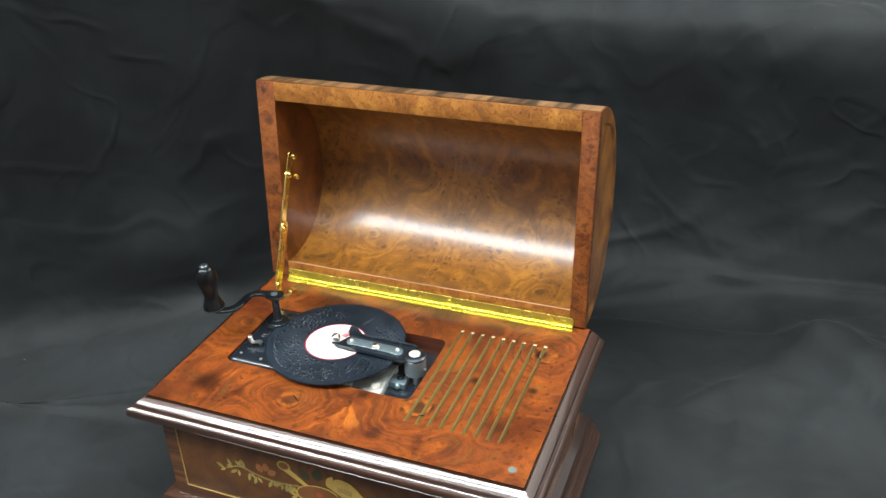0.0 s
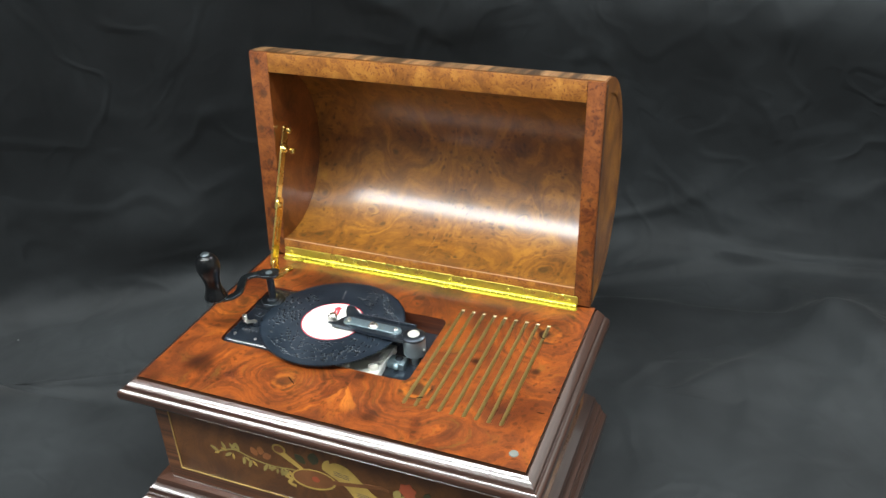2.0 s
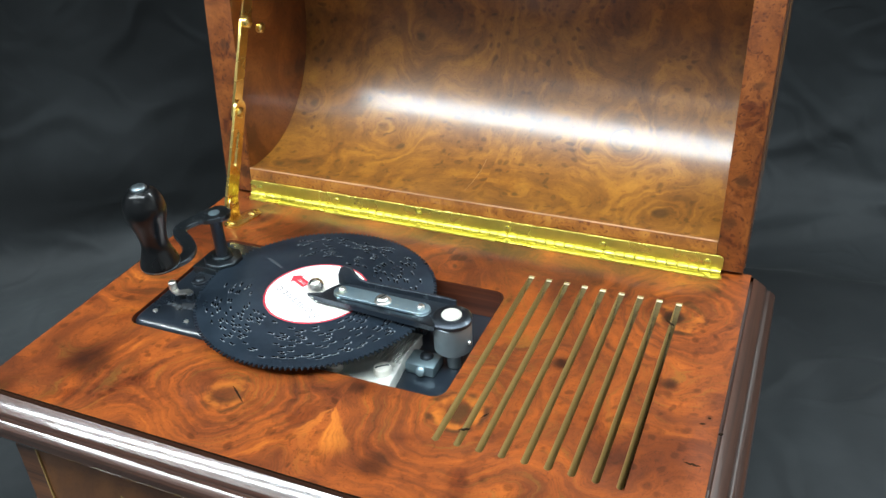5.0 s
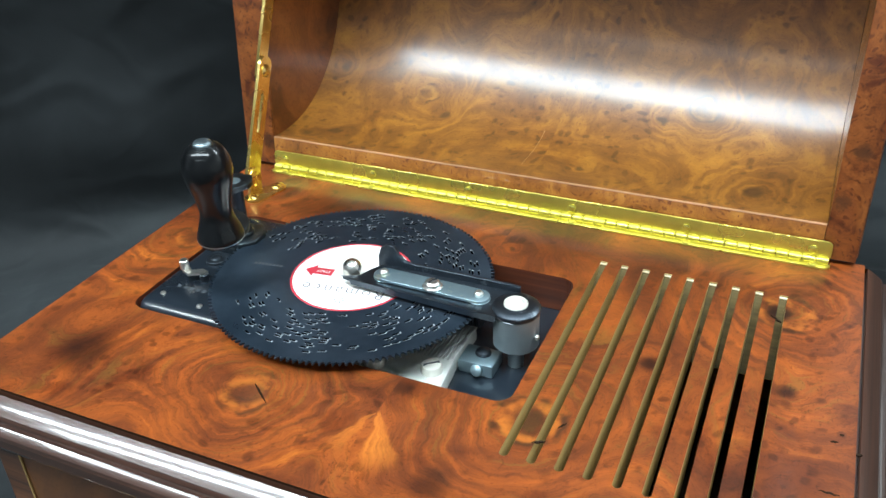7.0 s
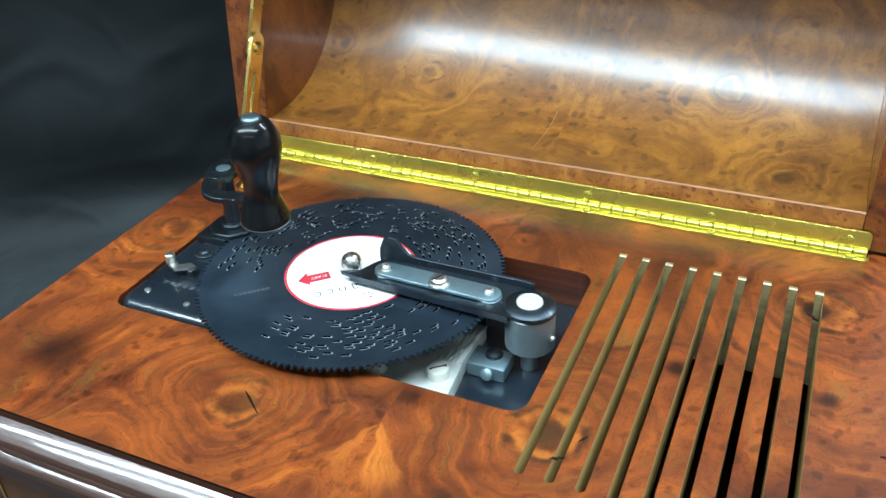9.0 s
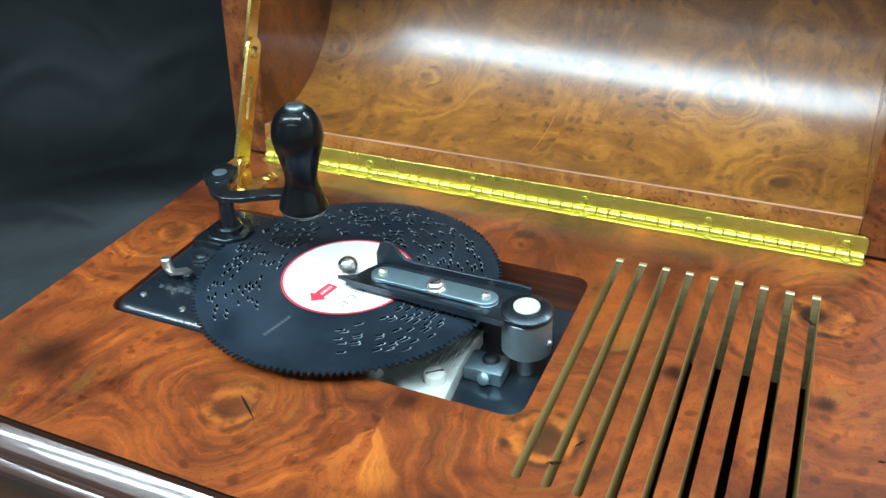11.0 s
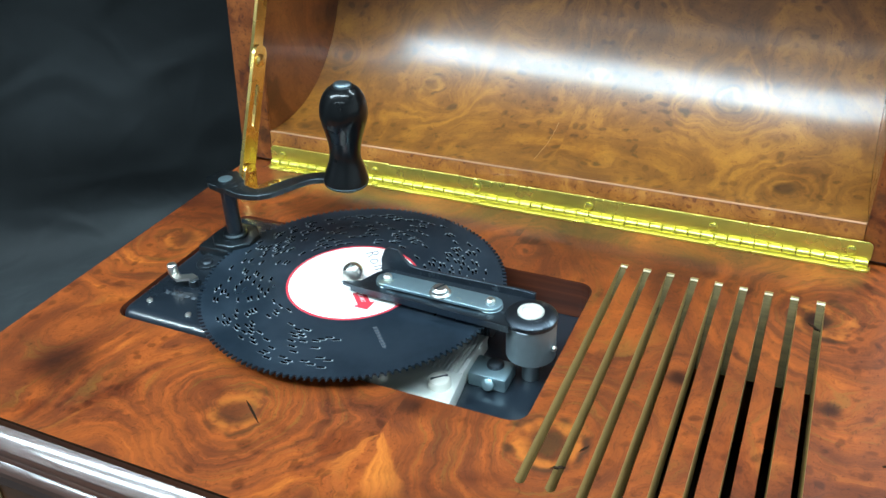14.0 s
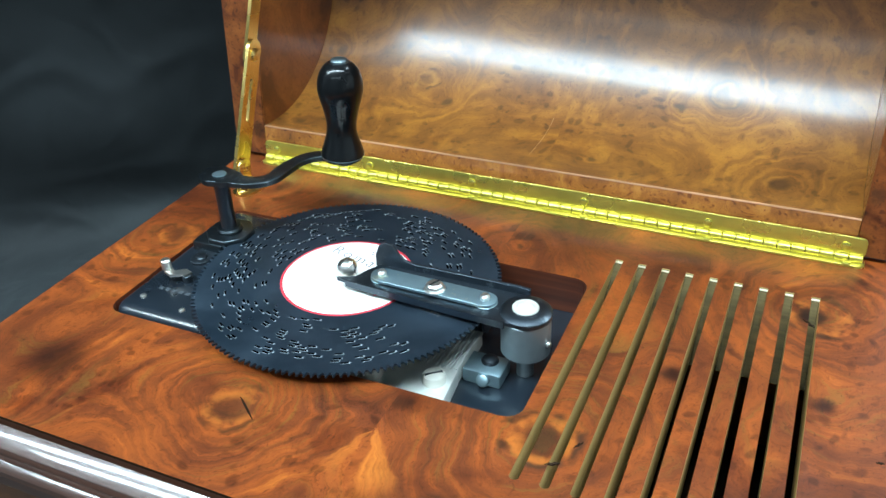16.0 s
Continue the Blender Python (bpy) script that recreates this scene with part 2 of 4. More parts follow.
M_RIM = burl("spotted_rim_burl", RIM, seam=-2.0, scale=2.3, coat_rough=0.08, eyes=0.75, line=0.35, blot=0.4, tint=(0.36, 0.17, 0.09))
M_SIDE = burl("red_rim_burl", [(p, (c[0] * 0.66, c[1] * 0.50, c[2] * 0.55)) for p, c in RIM], [(-0.1630, -0.0016, 0.1715, 0.0042, 0.9, 0.0), (-0.1600, -0.0016, 0.1450, 0.0060, 0.6, 0.0), (-0.1650, -0.0016, 0.1150, 0.0050, 0.7, 0.0), (-0.1600, -0.0016, 0.0850, 0.0050, 0.6, 0.0), (-0.1610, -0.0016, 0.0300, 0.0080, 0.9, 0.0),
              (-0.1560, -0.0016, 0.0120, 0.0070, 0.8, 0.0), (0.1150, -0.0016, 0.0460, 0.0055, 0.8, 0.0), (0.1120, -0.0016, 0.0250, 0.0050, 0.7, 0.0), (0.1160, -0.0016, 0.0900, 0.0040, 0.6, 0.0)], seam=-2.0, scale=2.3, coat_rough=0.08, eyes=0.7, line=0.6, blot=0.9, tint=(0.30, 0.14, 0.08))
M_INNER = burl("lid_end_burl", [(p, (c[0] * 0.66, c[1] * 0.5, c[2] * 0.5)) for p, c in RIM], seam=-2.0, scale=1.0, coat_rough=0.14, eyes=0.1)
M_OUTER = burl("lid_outside_burl", [(p, (c[0] * 1.25, c[1] * 1.15, c[2] * 1.2)) for p, c in TAN], seam=-2.0, scale=0.8, coat_rough=0.1, eyes=0.2)
M_FRONT = burl("front_panel_burl", [(0.15, (0.052, 0.019, 0.008)), (0.40, (0.105, 0.039, 0.012)), (0.62, (0.17, 0.066, 0.019)), (0.88, (0.25, 0.105, 0.032))], seam=SEAM, scale=0.8, coat_rough=0.14, eyes=0.1, line=0.2, blot=0.4, coat=0.6)
M_MOULD = striped("mahogany_moulding", (0.024, 0.011, 0.007), (0.058, 0.023, 0.013), 2, 500, coat=1.0, rough=0.3)
M_BAND = striped("rosewood_crossband", (0.05, 0.024, 0.015), (0.60, 0.33, 0.15), 0, 110, coat=0.3)
M_BAND_Z = striped("rosewood_corner_band", (0.045, 0.018, 0.01), (0.17, 0.065, 0.025), 2, 320)
M_PALE = painted("boxwood_line", (0.42, 0.27, 0.09), 0.4, coat=0.6)
M_EDGE = painted("worn_pale_edge", (0.42, 0.22, 0.12), 0.45, coat=0.5)
# slot wood again, with shade put into the colour of the lamp-facing ramps
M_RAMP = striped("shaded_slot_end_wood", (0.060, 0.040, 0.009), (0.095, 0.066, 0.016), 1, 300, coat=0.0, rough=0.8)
M_SLOT = striped("raw_slot_wood", (0.36, 0.25, 0.085), (0.52, 0.38, 0.15), 2, 900, coat=0.1, rough=0.55)
M_TIP = painted("lit_slot_tip_wood", (0.72, 0.62, 0.45), 0.5)
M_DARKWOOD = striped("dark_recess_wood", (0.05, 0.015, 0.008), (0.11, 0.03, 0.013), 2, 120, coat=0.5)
# near-black wood: shade of inside and edge gap put into colour; also for cracks
M_INSIDE = painted("unlit_inside_wood", (0.02, 0.011, 0.006), 0.8, spec=0.1)
M_BRASS = metal("polished_brass", (1.0, 0.74, 0.24), 0.26, depth=0.01)
M_BRASS_Y = metal("lacquered_hinge_brass", (0.74, 0.66, 0.13), 0.29, grain=120, depth=0.004, weight=0.85)
M_IRON = metal("blued_steel", (0.085, 0.10, 0.12), 0.42, wear=(0.26, 0.30, 0.33))
M_CRANK = metal("worn_black_steel", (0.080, 0.096, 0.108), 0.36, wear=(0.26, 0.30, 0.33))
M_STRAP = metal("grey_zinc_strap", (0.34, 0.45, 0.50), 0.5, grain=500, depth=0.1, wear=(0.62, 0.62, 0.42))
M_GUN = metal("grey_gun_metal", (0.20, 0.24, 0.26), 0.45, wear=(0.36, 0.40, 0.42))
M_ZINC = metal("cast_zinc", (0.36, 0.42, 0.45), 0.55, grain=900, depth=0.25)
M_STEEL = metal("bright_steel", (0.92, 0.90, 0.84), 0.34, depth=0.01)
M_COMB = metal("brushed_comb_steel", (0.80, 0.82, 0.77), 0.42, grain=600, depth=0.12, weight=0.45)
M_BALL = metal("satin_steel_ball", (0.86, 0.84, 0.78), 0.26, depth=0.01)
M_GREYBTN = painted("dull_grey_metal", (0.13, 0.14, 0.125), 0.6)
M_NICKEL = painted("satin_nickel", (0.56, 0.55, 0.49), 0.35, coat=0.5)
M_PLATE = painted("black_lacquered_plate", (0.009, 0.013, 0.019), 0.3, coat=1.0, coat_rough=0.2)
M_KNOB = painted("glossy_black_knob", (0.004, 0.0045, 0.005), 0.3, coat=0.45, coat_rough=0.03, depth=0.01, spec=0.15)


def disc_material():
    """Blued spring steel, turned finish that smears light along the radius."""
    g = Net("blue_black_disc_steel")
    c = g.coord()
    n2 = g.noise(c, 38, 4, 0.6).outputs["Fac"]
    col = g.mix(g.mapr(n2, 0.3, 0.7), (0.029, 0.045, 0.067), (0.054, 0.076, 0.106))
    g.put(g.b.inputs["Anisotropic"], 0.75)
    g.put(g.b.inputs["Tangent"], g.n("ShaderNodeTangent", direction_type="RADIAL", axis="Z").outputs[0])
    return g.done(col, g.mapr(n2, 0.3, 0.7, 0.27, 0.40), 0.75)


M_DISC = disc_material()
M_LIP = painted("punched_lip_metal", (0.27, 0.31, 0.34), 0.4, coat=0.3)
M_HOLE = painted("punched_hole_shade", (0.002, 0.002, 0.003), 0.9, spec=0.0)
M_WHITE = painted("label_paper", (0.80, 0.77, 0.74), 0.6, var=0.03)
M_REDINK = painted("red_label_ink", (0.55, 0.03, 0.05), 0.55, var=0.1)
M_INK = painted("dark_label_ink", (0.06, 0.05, 0.07), 0.6)
M_GREYINK = painted("grey_stamp", (0.06, 0.068, 0.08), 0.5)
M_LEAF = painted("green_veneer", (0.33, 0.25, 0.075), 0.45, coat=0.7, coat_rough=0.1)
M_LEAFD = painted("dark_green_veneer", (0.045, 0.045, 0.018), 0.45, coat=0.7, coat_rough=0.1)
M_YELLOW = painted("yellow_veneer", (0.48, 0.31, 0.075), 0.45, coat=0.7, coat_rough=0.1)
M_LUTE = painted("brown_veneer", (0.20, 0.075, 0.025), 0.45, coat=0.7, coat_rough=0.1)
M_BUD = painted("orange_veneer", (0.33, 0.12, 0.04), 0.45, coat=0.7, coat_rough=0.1)
M_FLOWER = painted("red_veneer", (0.36, 0.075, 0.03), 0.45, coat=0.7, coat_rough=0.1)


def cloth_material():
    g = Net("black_cloth")
    c = g.coord()
    weave = g.noise(g.vec("MULTIPLY", c, (1, 1, 1)), 1800, 2).outputs["Fac"]
    big = g.noise(c, 7, 5, 0.62, 0.5).outputs["Fac"]
    col = g.mix(g.mapr(big, 0.3, 0.7), (0.0070, 0.0088, 0.0099), (0.0158, 0.0188, 0.0205))
    lint = g.mapr(g.n("ShaderNodeTexVoronoi", {"Vector": c, "Scale": 13.0}).outputs["Distance"], 0.010, 0.016, 1.0, 0.0)
    col = g.mix(g.math("MULTIPLY", lint, 0.8), col, (0.3, 0.31, 0.31))
    bent = g.vec("ADD", c, g.vec("MULTIPLY", g.noise(c, 6, 2).outputs["Color"], (0.10, 0.10, 0.10)))
    crease = None
    for scale, width, size in ((6.0, 0.05, 0.6), (13.0, 0.07, 0.35), (30.0, 0.12, 0.12)):
        k = g.math("MULTIPLY", g.mapr(g.math("ABSOLUTE", g.math("SUBTRACT", g.noise(bent, scale, 1).outputs["Fac"], 0.5)), 0.0, width, 1.0, 0.0), size)
        crease = k if crease is None else g.math("ADD", crease, k)
    g.bump(g.math("ADD", crease, g.math("MULTIPLY", weave, 0.05)), 0.28, 0.006)
    g.put(g.b.inputs["Sheen Weight"], 0.05)
    return g.done(col, 0.75, spec=0.3)


M_CLOTH = cloth_material()
M_WALL = painted("matt_wall_paint", (0.62, 0.60, 0.58), 0.8, grain=60, var=0.05)
M_CEIL = painted("pale_ceiling_paint", (0.45, 0.45, 0.45), 0.8, grain=60, var=0.05)
M_WALL_DARK = painted("grey_wall_paint", (0.24, 0.24, 0.25), 0.8, grain=60, var=0.05)


# ---- mesh helpers ----
def finish(bm, name, mats, smooth=35):
    bmesh.ops.recalc_face_normals(bm, faces=bm.faces)
    me = bpy.data.meshes.new(name)
    bm.to_mesh(me)
    bm.free()
    for m in mats if isinstance(mats, (list, tuple)) else [mats]:
        me.materials.append(m)
    if smooth:
        me.shade_smooth()
        me.set_sharp_from_angle(angle=radians(smooth))
    return me


def part(name, bm, mats, parent, label="", m=None, smooth=35):
    ob = new(name, finish(bm, name, mats, smooth) if isinstance(bm, bmesh.types.BMesh) else bm)
    ob.parent = parent
    if m is not None:
        ob.matrix_local = m
    return tagged(ob, label)


def box(x0, x1, y0, y1, z0, z1, bevel=0.0, bm=None, seg=2):
    bm = bm or bmesh.new()
    vs = [bm.verts.new((x, y, z)) for x in (x0, x1) for y in (y0, y1) for z in (z0, z1)]
    fs = [bm.faces.new([vs[i] for i in q]) for q in ((0, 1, 3, 2), (4, 6, 7, 5), (0, 4, 5, 1), (2, 3, 7, 6), (0, 2, 6, 4), (1, 5, 7, 3))]
    if bevel:
        edges = list({e for f in fs for e in f.edges})
        bmesh.ops.bevel(bm, geom=edges, offset=bevel, segments=seg, affect="EDGES", profile=0.5)
    return bm


def lathe(profile, seg=40, bm=None, m=None):
    """Turns (radius, z) pairs round the z axis."""
    bm = bm or bmesh.new()
    rings = []
    for r, z in profile:
        if r < 1e-6:
            rings.append([bm.verts.new((0, 0, z))])
        else:
            rings.append([bm.verts.new((r * math.cos(2 * math.pi * i / seg), r * math.sin(2 * math.pi * i / seg), z)) for i in range(seg)])
    made = [v for r in rings for v in r]
    for a, b in zip(rings, rings[1:]):
        for i in range(seg):
            j = (i + 1) % seg
            if len(a) == 1 and len(b) == 1:
                continue
            if len(a) == 1:
                bm.faces.new((a[0], b[j], b[i]))
            elif len(b) == 1:
                bm.faces.new((a[i], a[j], b[0]))
            else:
                bm.faces.new((a[i], a[j], b[j], b[i]))
    if m is not None:
        bmesh.ops.transform(bm, matrix=m, verts=made)
    return bm


def disc_solid(r, z0, z1, bevel=0.0003, seg=32):
    return lathe([(0, z0), (r - bevel, z0), (r, z0 + bevel), (r, z1 - bevel), (r - bevel, z1), (0, z1)], seg)


def prism(points, z0, z1, bm=None, bevel=0.0, holes=(), seg=3):
    """An upright slab with the outline points (x, y), and holes through it."""
    bm = bm or bmesh.new()
    loops = [points, *holes]
    edges, tops, bots = [], [], []
    for lp in loops:
        vs = [bm.verts.new((x, y, z1)) for x, y in lp]
        tops.append(vs)
        edges += [bm.edges.new((a, b)) for a, b in zip(vs, vs[1:] + vs[:1])]
    res = bmesh.ops.triangle_fill(bm, edges=edges, use_beauty=True)
    faces = [f for f in res["geom"] if isinstance(f, bmesh.types.BMFace)]
    low = {}
    for vs in tops:
        for v in vs:
            low[v] = bm.verts.new((v.co.x, v.co.y, z0))
    for f in faces:
        bm.faces.new([low[v] for v in reversed(f.verts)])
    walls = []
    for vs in tops:
        walls.append([bm.faces.new((a, b, low[b], low[a])) for a, b in zip(vs, vs[1:] + vs[:1])])
    if bevel:
        rim = [e for e in edges if e.is_valid]
        bmesh.ops.bevel(bm, geom=rim, offset=bevel, segments=seg, affect="EDGES", profile=0.5)
    return bm, walls


def rounded(x0, x1, y0, y1, r, n=6):
    pts = []
    for cx, cy, a in ((x1 - r, y1 - r, 0), (x0 + r, y1 - r, 90), (x0 + r, y0 + r, 180), (x1 - r, y0 + r, 270)):
        for i in range(n + 1):
            t = radians(a + 90 * i / n)
            pts.append((cx + r * math.cos(t), cy + r * math.sin(t)))
    return pts


def capsule(ax, ay, bx, by, ra, rb=None, n=10):
    rb = rb or ra
    t = math.atan2(by - ay, bx - ax)
    pts = [(bx + rb * math.cos(t + a), by + rb * math.sin(t + a)) for a in np.linspace(-math.pi / 2, math.pi / 2, n)]
    pts += [(ax + ra * math.cos(t + a), ay + ra * math.sin(t + a)) for a in np.linspace(math.pi / 2, 3 * math.pi / 2, n)]
    return pts


def bowed(a, b, sag, n=6):
    """Points of a slightly hollow-backed line from a to b."""
    dx, dz = b[0] - a[0], b[1] - a[1]
    k = math.hypot(dx, dz)
    return [(a[0] + dx * t - dz / k * 4 * sag * t * (1 - t), a[1] + dz * t + dx / k * 4 * sag * t * (1 - t)) for t in (i / n for i in range(n + 1))]


def frame_sweep(profile, x0, x1, y0, y1):
    """A moulding mitred at the front corners and cut flush at the back; profile: (outwards, z) pairs, a closed section."""
    bm = bmesh.new()
    rings = []
    for sx, sy, cx, cy in ((-1, -1, x0, y0), (1, -1, x1, y0), (1, 0, x1, y1), (-1, 0, x0, y1)):
        rings.append([bm.verts.new((cx + sx * o, cy + sy * o, z)) for o, z in profile])
    k = len(profile)
    for a, b in zip(rings, rings[1:] + rings[:1]):
        for i in range(k):
            j = (i + 1) % k
            bm.faces.new((a[i], b[i], b[j], a[j]))
    return bm


def arc(cx, cz, r, a0, a1, n=7, ry=None):
    return [(cx + r * math.cos(radians(a)), cz + (ry or r) * math.sin(radians(a))) for a in np.linspace(a0, a1, n)]


def strip(points, width, z0, z1, widths=None):
    """A flat bar along a plan line."""
    left, right = [], []
    for i, (x, y) in enumerate(points):
        a, b = points[max(0, i - 1)], points[min(len(points) - 1, i + 1)]
        t = math.atan2(b[1] - a[1], b[0] - a[0])
        w = (widths[i] if widths else width) / 2
        left.append((x - w * math.sin(t), y + w * math.cos(t)))
        right.append((x + w * math.sin(t), y - w * math.cos(t)))
    return prism(left + right[::-1], z0, z1)[0]


def smooth_line(ctrl, n=40):
    pts = [Vector(c) for c in ctrl]
    pts = [pts[0] * 2 - pts[1], *pts, pts[-1] * 2 - pts[-2]]
    out = []
    m = len(ctrl) - 1
    for i in range(n + 1):
        s = min(i / n * m, m - 1e-6)
        k, t = int(s), s - int(s)
        a, b, c, d = pts[k:k + 4]
        out.append(tuple(0.5 * ((2 * b) + (c - a) * t + (2 * a - 5 * b + 4 * c - d) * t * t + (3 * b - a - 3 * c + d) * t ** 3)))
    return out


def screw(name, parent, m, r, h, mat):
    return part(name, lathe([(r, 0), (r, h * 0.35), (r * 0.85, h * 0.75), (r * 0.45, h), (0, h)], 20), mat, parent, m=m)


# ---- the room and the cloth ----
def plain_wall(name, mat, *b):
    bm = box(*b)
    return tagged(new(name, finish(bm, name, mat, 0)), "plain painted wall, out of view", "wall", kind="structure")


# unseen room shell, added; its pale and dark paints steer bounce light and reflections
plain_wall("wall_north", M_WALL, -2.6, 2.6, 1.70, 1.80, -0.76, 2.10)
plain_wall("wall_south", M_WALL_DARK, -2.6, 2.6, -3.4, -3.3, -0.76, 2.10)
plain_wall("wall_west", M_WALL_DARK, -2.7, -2.6, -3.4, 1.80, -0.76, 2.10)
plain_wall("wall_east", M_WALL, 2.6, 2.7, -3.4, 1.80, -0.76, 2.10)
tagged(new("floor", finish(box(-2.7, 2.7, -3.4, 1.8, -0.86, -0.76), "floor", M_WALL_DARK, 0)), "plain grey floor", "floor", kind="structure")
tagged(new("ceiling", finish(box(-2.7, 2.7, -3.4, 1.8, 2.10, 2.2), "ceiling", M_CEIL, 0)), "plain pale ceiling, out of view", "ceiling", kind="structure")
tagged(new("display_table", finish(box(-1.3, 1.3, -0.8, 0.9, -0.76, -0.006, 0.004), "display_table", M_WALL_DARK, 0)), "plain table under a black cloth", "table")


# folds on the table: start, end, height, and the breadth of their two flanks
FOLDS = ((0.10, 0.305, 0.29, 0.312, 0.011, 0.030, 0.014), (0.13, 0.085, 0.31, 0.305, 0.009, 0.050, 0.013), (0.28, 0.345, 0.42, 0.150, 0.016, 0.012, 0.050),
         (-0.46, 0.020, -0.24, 0.105, 0.008, 0.040, 0.012), (-0.60, -0.10, -0.34, -0.03, 0.006, 0.050, 0.016))


def cloth():
    """Black cloth over the table, drawn up behind the box and laid back over a ledge."""
    prof = [(-0.8, 0.0), (-0.4, 0.0), (0.10, 0.0), (0.20, 0.003), (0.33, 0.004), (0.395, 0.016), (0.424, 0.054), (0.430, 0.12), (0.415, 0.20), (0.392, 0.288), (0.415, 0.322), (0.52, 0.350), (0.85, 0.375), (1.2, 0.38)]
    line = smooth_line(prof, 260)
    xs = np.linspace(-1.25, 1.25, 300)
    bm = bmesh.new()
    rows = []
    for i, (y, z) in enumerate(line):
        a, b = line[max(0, i - 1)], line[min(len(line) - 1, i + 1)]
        t = math.atan2(b[1] - a[1], b[0] - a[0])
        row = []
        up = min(1.0, max(0.0, (y - 0.12) / 0.2))
        for x in xs:
            lean = (0.72 * x if x < -0.05 else -0.036 + 0.02 * (x + 0.05)) * min(1.0, max(0.0, (y + 0.05) / 0.3))
            lean -= z * 0.30 * min(1.0, max(0.0, -x - 0.05) / 0.3)
            h = 0.016 * up * noise.noise(Vector((x * 3.1 + 0.7 * y, y * 2.2 + z * 2.4, 1.3)))
            h += 0.007 * noise.noise(Vector((x * 7 + z * 4, y * 6 - x * 3 + z * 3, 4.1))) * (0.35 + up)
            ridge = 1 - abs(noise.noise(Vector((x * 2.6 - y * 3.3 + 3.1, y * 4.4 + z * 3.0, 7.7))))
            calm = 0.5 - 0.38 * min(1.0, max(0.0, (-x - 0.10) / 0.25)) * min(1.0, max(0.0, (0.45 - z) / 0.2))
            h += 0.010 * max(0, ridge - 0.86) / 0.14 * (0.45 + up) * calm
            for kx, ky, ks, ka in ((3.4, 6.0, 11.3, 0.0085), (6.5, -3.0, 5.9, 0.0060), (2.0, 11.0, 8.8, 0.0055)):
                ridge = 1 - abs(noise.noise(Vector((x * kx + z * 3.0, y * ky - x * 1.5 + z * 4.0, ks))))
                h += ka * max(0, ridge - 0.90) / 0.10 * calm
            h += 0.0012 * noise.noise(Vector((x * 24, y * 22 + z * 20, 6.6)))
            ridge = 1 - abs(noise.noise(Vector((x * 5.0 + y * 2.0 - 1.0, y * 9 + z * 2.0, 2.2))))
            h += 0.004 * max(0, ridge - 0.8) / 0.2 * calm
            # a tent-like fold behind the crank: a broad face that ends in a sharp edge
            d = x + 0.318 + 0.10 * (z - 0.10)
            h += 0.030 * math.exp(-(d / (0.085 if d < 0 else 0.022)) ** 2) * math.exp(-((z - 0.070) / (0.042 if z > 0.07 else 0.060)) ** 2) * up
            # a drawn-up fold on the other side, creased along its foot
            d = (x - 0.40) - 0.5 * (y - 0.34)
            h += 0.040 * math.exp(-(d / 0.09) ** 2) * math.exp(-((z - 0.05) / 0.06) ** 2) * up
            for ax, ay, bx, by, amp, near, far in FOLDS:
                ux, uy = bx - ax, by - ay
                k = math.hypot(ux, uy)
                along = ((x - ax) * ux + (y - ay) * uy) / k
                d = ((x - ax) * uy - (y - ay) * ux) / k
                fade = math.exp(-((0.0 if 0 <= along <= k else (along if along < 0 else along - k)) / 0.04) ** 2)
                h += amp * fade * math.exp(-(d / (near if d > 0 else far)) ** 2)
            if abs(x + 0.018) < 0.26 and -0.24 < y < 0.17:
                h *= 0.0 if (abs(x + 0.018) < 0.19 and -0.16 < y < 0.10) else 0.4
                h = max(h, 0.0)
            row.append(bm.verts.new((x, y + lean - math.sin(t) * h, max(z * (1 + 0.8 * min(1.0, max(0.0, (z - 0.05) / 0.2)) * min(1.0, max(0.0, -x - 0.05) / 0.45)) + math.cos(t) * h, 0.0))))
        rows.append(row)
    for a, b in zip(rows, rows[1:]):
        for i in range(len(xs) - 1):
            bm.faces.new((a[i], a[i + 1], b[i + 1], b[i]))
    ob = new("backdrop_cloth", finish(bm, "backdrop_cloth", M_CLOTH, 180))
    return tagged(ob, "creased matt black cloth laid under and drawn up behind the box", "cloth", kind="structure")


cloth()

# ---- the music box ----
TOP = 0.130
X0, X1, Y0, Y1 = -0.1672, 0.1253, -0.1160, 0.0725
music_box = tagged(new("music_box"), "burl-veneered disc music box with open barrel lid and dark mouldings", "music box")


